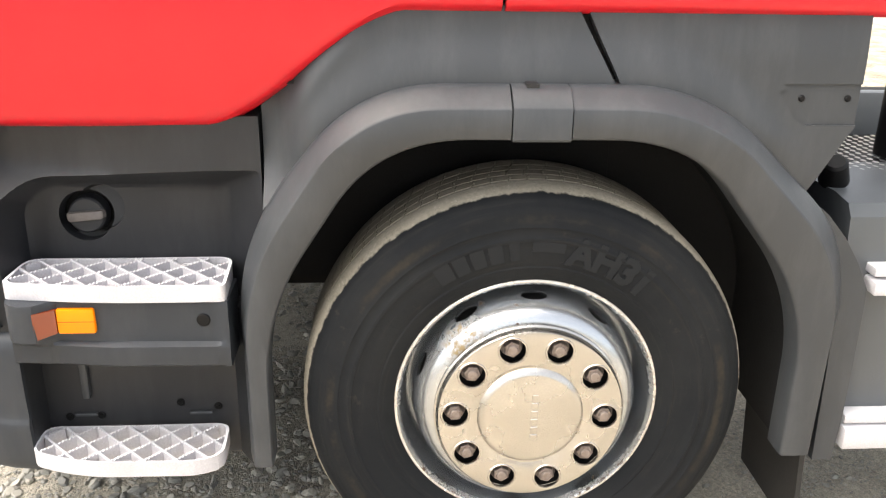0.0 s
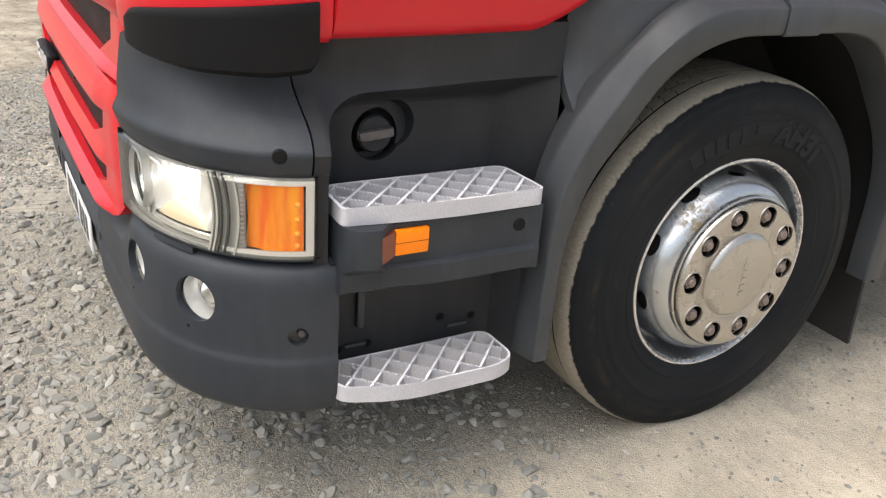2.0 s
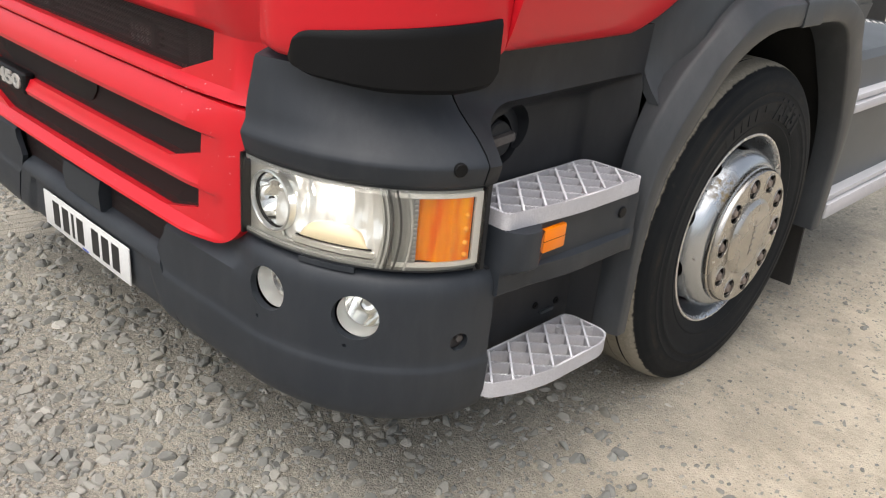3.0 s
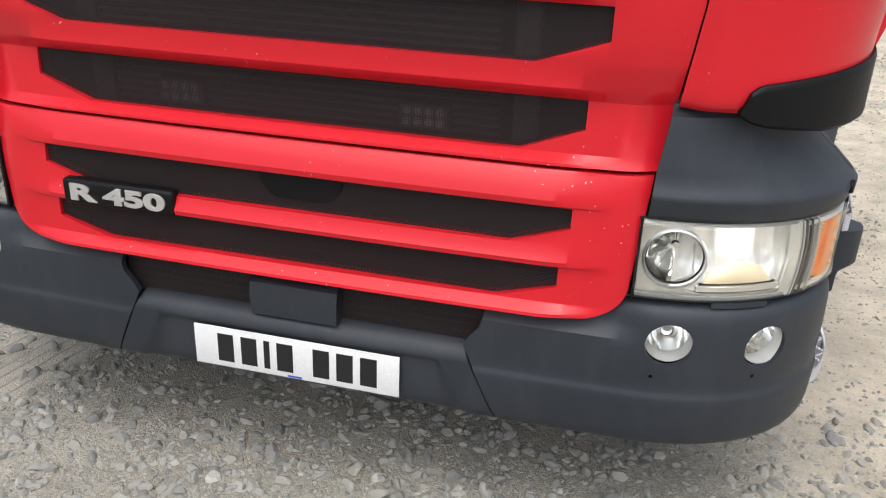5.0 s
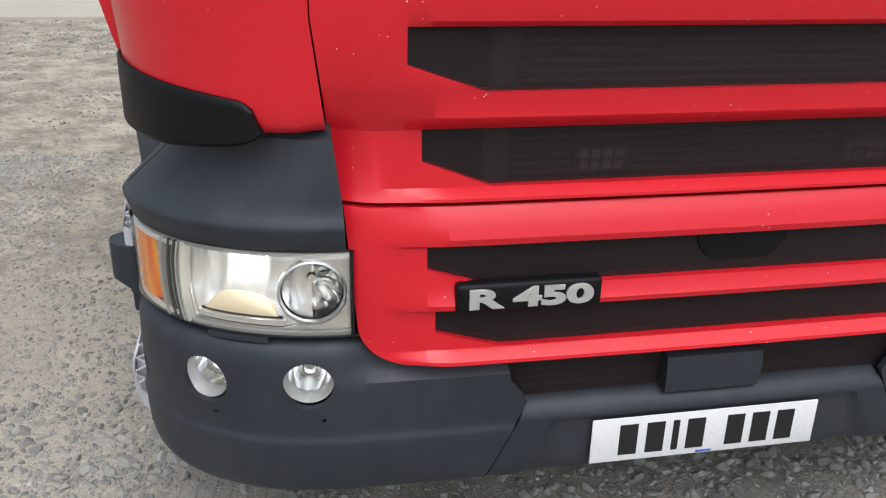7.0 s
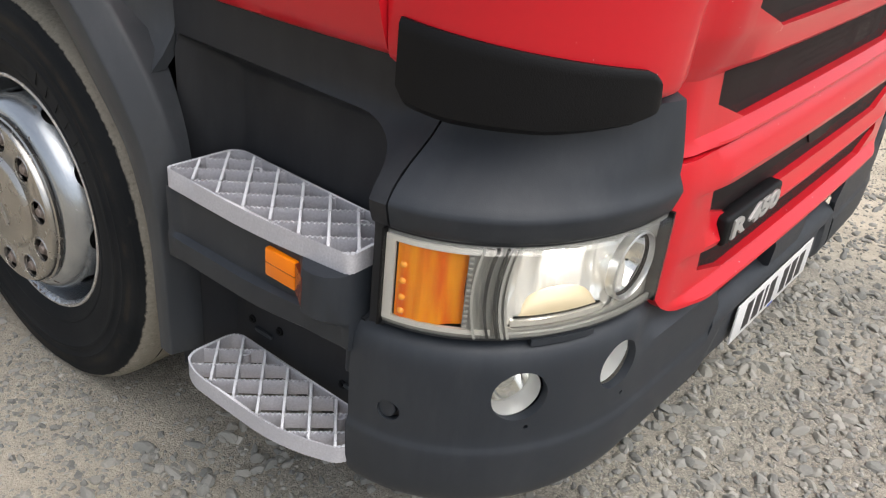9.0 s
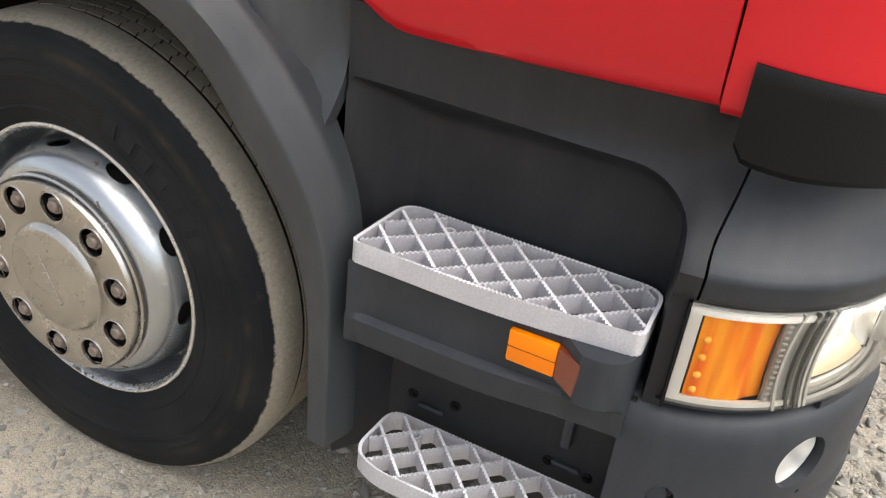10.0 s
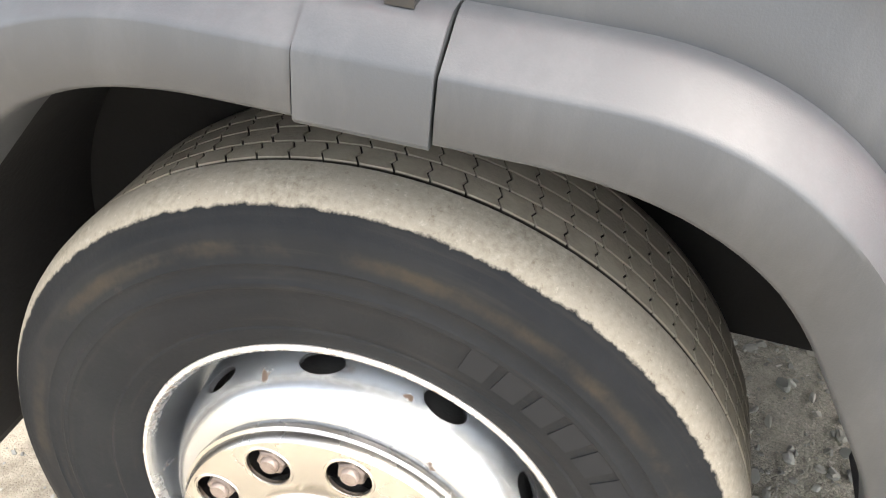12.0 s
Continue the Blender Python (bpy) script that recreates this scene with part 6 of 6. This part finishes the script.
bm = bmesh.new()
slab(bm, [[Vector((x, y, 1.599)) for x in (-1.20, -0.8, 0, 0.8, 1.20)] for y in (-1.06, -0.5, 0.2, 0.758)], [[Vector((x, y, 1.606)) for x in (-1.20, -0.8, 0, 0.8, 1.20)] for y in (-1.06, -0.5, 0.2, 0.758)])
box(bm, -0.80, 0.80, -1.415, -1.0605, 1.599, 1.606)
part("cab_top", bm, RED, lorry, "plain red panel closing the cab")

TANK = grained("tank_grey", (0.070, 0.079, 0.087), (0.090, 0.098, 0.106), 5, 300, 0.45, 0.1)
bm = bmesh.new()
rings = []
for y in (0.765, 1.75):
    rings.append([Vector((x, y, z)) for x, z in ((0.62, 0.30), (1.06, 0.30), (1.12, 0.33), (1.148, 0.40), (1.150, 0.86), (1.145, 0.91), (1.125, 0.937), (1.06, 0.945), (0.62, 0.93))])
ring_loft(bm, rings)
tank = part("side_tank", bm, TANK, lorry, "dark grey side box behind the wheel", 30)
bm = bmesh.new()
front = [[Vector((1.19, lerp(a, b, u), z)) for u in steps(0, 1, 4)] for z, a, b in ((0.31, 0.758, 0.805), (0.42, 0.755, 0.812), (0.55, 0.752, 0.812), (0.70, 0.745, 0.810), (0.755, 0.738, 0.808), (0.82, 0.712, 0.775), (0.88, 0.685, 0.735), (0.93, 0.665, 0.690), (0.945, 0.662, 0.672))]
slab(bm, front, [[Vector((1.13, p.y + 0.0, p.z)) for p in r] for r in front])
part("tank_fairing", bm, PLASTIC, lorry, "grey plastic fairing blade behind the wheel", 50)
for z, h in ((0.742, 0.034), (0.342, 0.058)):
    bm = bmesh.new()
    box(bm, 1.10, 1.20, 0.82, 1.75, z, z + h, 0.006)
    box(bm, 1.10, 1.19, 0.82, 1.75, z + h + 0.008, z + h + 0.030, 0.004)
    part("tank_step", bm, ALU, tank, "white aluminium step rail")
bm = bmesh.new()
box(bm, 0.45, 1.02, 0.80, 1.9, 0.925, 0.935, 0.003, 1)
catwalk = part("catwalk", bm, BLACK, lorry, "black chequered catwalk plate")
bm = bmesh.new()
for i in range(40):
    for j in range(18):
        x, y = 0.47 + j * 0.030 + 0.015 * (i % 2), 0.815 + i * 0.026
        m = pose(x, y, 0.935, 0, 0, 30)
        ring_loft(bm, [[m @ Vector((a * 0.010, b * 0.0045, 0)) for a, b in ((-1, 0), (0, -1), (1, 0), (0, 1))], [m @ Vector((a * 0.007, b * 0.003, 0.003)) for a, b in ((-1, 0), (0, -1), (1, 0), (0, 1))]])
tagged(part("raised_studs", bm, LETTER, catwalk), "worn bright studs", "", "", "stuff")
bm = bmesh.new()
box(bm, 0.40, 0.45, 0.80, 1.9, 0.90, 1.06, 0.006)
beam = part("cross_beam", bm, TANK, lorry, "dark blue-grey beam behind the catwalk")
for y in (0.90, 0.99):
    bm = bmesh.new()
    disc_body(bm, facing((0.45, y, 1.0), (1, 0, 0.3)), 0.012, 0.03, 12, 0.010, 0.003)
    part("bolt", bm, RUSTY, beam)
bm = bmesh.new()
disc_body(bm, facing((1.0, 0.79, 0.955), (0.3, -0.2, 0.6)), 0.035, 0.06, 24, 0.028, 0.006)
part("tank_cap", bm, BLACK, lorry)
bm = bmesh.new()
disc_body(bm, pose(0.75, 1.09, 0.95), 0.06, 0.65, 24)
part("exhaust_pipe", bm, BLACK, lorry)


# ---- loose stones ----
def lump(rnd, level):
    """A crushed stone: a ball with flats broken off it, pressed low."""
    bm = bmesh.new()
    bmesh.ops.create_icosphere(bm, subdivisions=level, radius=1)
    k = Vector((rnd.uniform(0.85, 1.35), rnd.uniform(0.60, 0.95), rnd.uniform(0.48, 0.80)))
    flats = [(Vector((rnd.gauss(0, 1), rnd.gauss(0, 1), rnd.gauss(0, 1))).normalized(), rnd.uniform(0.48, 0.82)) for i in range(8)]
    for v in bm.verts:
        for way, far in flats:
            over = v.co.dot(way) - far
            if over > 0:
                v.co -= way * over
        v.co = Vector((v.co.x * k.x, v.co.y * k.y, v.co.z * k.z))
    return bm


def stone_cloud(name, label, count, area, sizes, seed, thin, level=1):
    """Many small stones as one mesh: a few shapes, each set down many times."""
    rnd = np.random.RandomState(seed)
    shapes = []
    pick = random.Random(seed)
    for i in range(8):
        bm = lump(pick, level)
        bmesh.ops.dissolve_limit(bm, angle_limit=0.9 if thin else 0.25, verts=bm.verts, edges=bm.edges)
        bmesh.ops.triangulate(bm, faces=bm.faces)
        bm.verts.ensure_lookup_table()
        bm.verts.index_update()
        shapes.append((np.array([v.co[:] for v in bm.verts]), np.array([[v.index for v in f.verts] for f in bm.faces])))
        bm.free()
    x0, x1, y0, y1 = area
    verts, tris, base = [], [], 0
    made = 0
    while made < count:
        x, y = rnd.uniform(x0, x1), rnd.uniform(y0, y1)
        # stones lie thick in drifts and thin on the driven lanes
        d = 0.6 + 0.8 * noise.noise(Vector((x * 0.8, y * 0.8, 3.3))) + 0.5 * noise.noise(Vector((x * 2.6, y * 2.6, 7.1)))
        u = x - 0.176 * (y + 0.9)
        d *= 1 - 0.85 * smooth(-1.25, -1.18, u) * smooth(-0.86, -0.93, u) * smooth(-1.9, -1.4, y) * smooth(-0.80, -0.95, y)
        d *= 1 - 0.8 * smooth(-2.2, -3.0, y) * smooth(-1.0, 0.5, x)
        d *= 1 - 0.42 * smooth(1.2, 1.5, x) * smooth(2.6, 2.0, x) * smooth(-1.6, -0.7, y)
        d *= 1 - 0.35 * smooth(-1.15, -1.3, x) * smooth(-2.2, -1.8, x) * smooth(-1.0, -0.5, y)
        if rnd.rand() > d:
            continue
        sv, st = shapes[rnd.randint(8)]
        size = sizes[0] * (sizes[1] / sizes[0]) ** (rnd.rand() ** 2.1)
        a = rnd.uniform(0, 6.283)
        c, s = math.cos(a), math.sin(a)
        tx, ty = rnd.uniform(-0.35, 0.35, 2)
        q = sv * size
        qx, qy = q[:, 0] * c - q[:, 1] * s, q[:, 0] * s + q[:, 1] * c
        qz = q[:, 2] + tx * qx + ty * qy
        verts.append(np.stack([qx + x, qy + y, qz + ground_height(x, y) + size * 0.03], 1))
        tris.append(st + base)
        base += len(sv)
        made += 1
    v, t = np.concatenate(verts), np.concatenate(tris)
    me = bpy.data.meshes.new(name)
    me.vertices.add(len(v))
    me.vertices.foreach_set("co", v.astype(np.float32).ravel())
    me.loops.add(t.size)
    me.loops.foreach_set("vertex_index", t.astype(np.int32).ravel())
    me.polygons.add(len(t))
    me.polygons.foreach_set("loop_start", np.arange(0, t.size, 3, dtype=np.int32))
    me.update(calc_edges=True)
    me.shade_flat()
    me.materials.append(STONE)
    ob = new(name, me)
    ob.parent = ground
    return tagged(ob, label, "", "", "stuff")


stone_cloud("gravel", "loose crushed grey stones", 9800, (-2.3, 2.0, -2.9, -0.4), (0.0085, 0.0270), 16, False, 2)
stone_cloud("pebbles", "small loose grey and beige stones", 26000, (-2.7, 2.7, -3.0, 1.3), (0.0035, 0.0100), 11, False)
stone_cloud("grit", "fine loose grit", 11000, (-3.4, 3.4, -3.4, 2.0), (0.0022, 0.0055), 12, True)
stone_cloud("far_pebbles", "small loose stones further off", 18000, (-7, 7, -4, 7), (0.006, 0.019), 13, True)

stone_cloud("side_pebbles", "small loose stones on the far side of the yard", 32000, (-3.6, -1.2, -2.8, 2.4), (0.0060, 0.0190), 14, True)
stone_cloud("side_pebbles", "loose stones and clods behind the lorry", 6500, (-5.2, -1.1, 2.0, 8.0), (0.008, 0.026), 17, True)
stone_cloud("side_pebbles", "small loose stones beside the lorry", 16000, (1.3, 4.6, -2.4, 6.0), (0.004, 0.014), 15, True)
pick = random.Random(21)
LUMPS = []
for i in range(7):
    bm = lump(pick, 2)
    me = bpy.data.meshes.new("stone")
    bm.to_mesh(me)
    bm.free()
    me.materials.append(STONE)
    LUMPS.append(me)
made = 0
while made < 300:
    x, y = pick.uniform(-1.7, 2.0), pick.uniform(-2.6, -0.7)
    if noise.noise(Vector((x * 1.3, y * 1.3, 5))) < pick.uniform(-0.5, 0.3):
        continue
    st = new("stone", LUMPS[pick.randrange(7)])
    st.parent = ground
    size = pick.uniform(0.014, 0.024) if made > 30 else pick.uniform(0.024, 0.038)
    st.location = (x, y, ground_height(x, y) + size * 0.12)
    st.rotation_euler = (pick.uniform(-0.3, 0.3), pick.uniform(-0.3, 0.3), pick.uniform(0, 6.28))
    st.scale = (size, size, size)
    made += 1
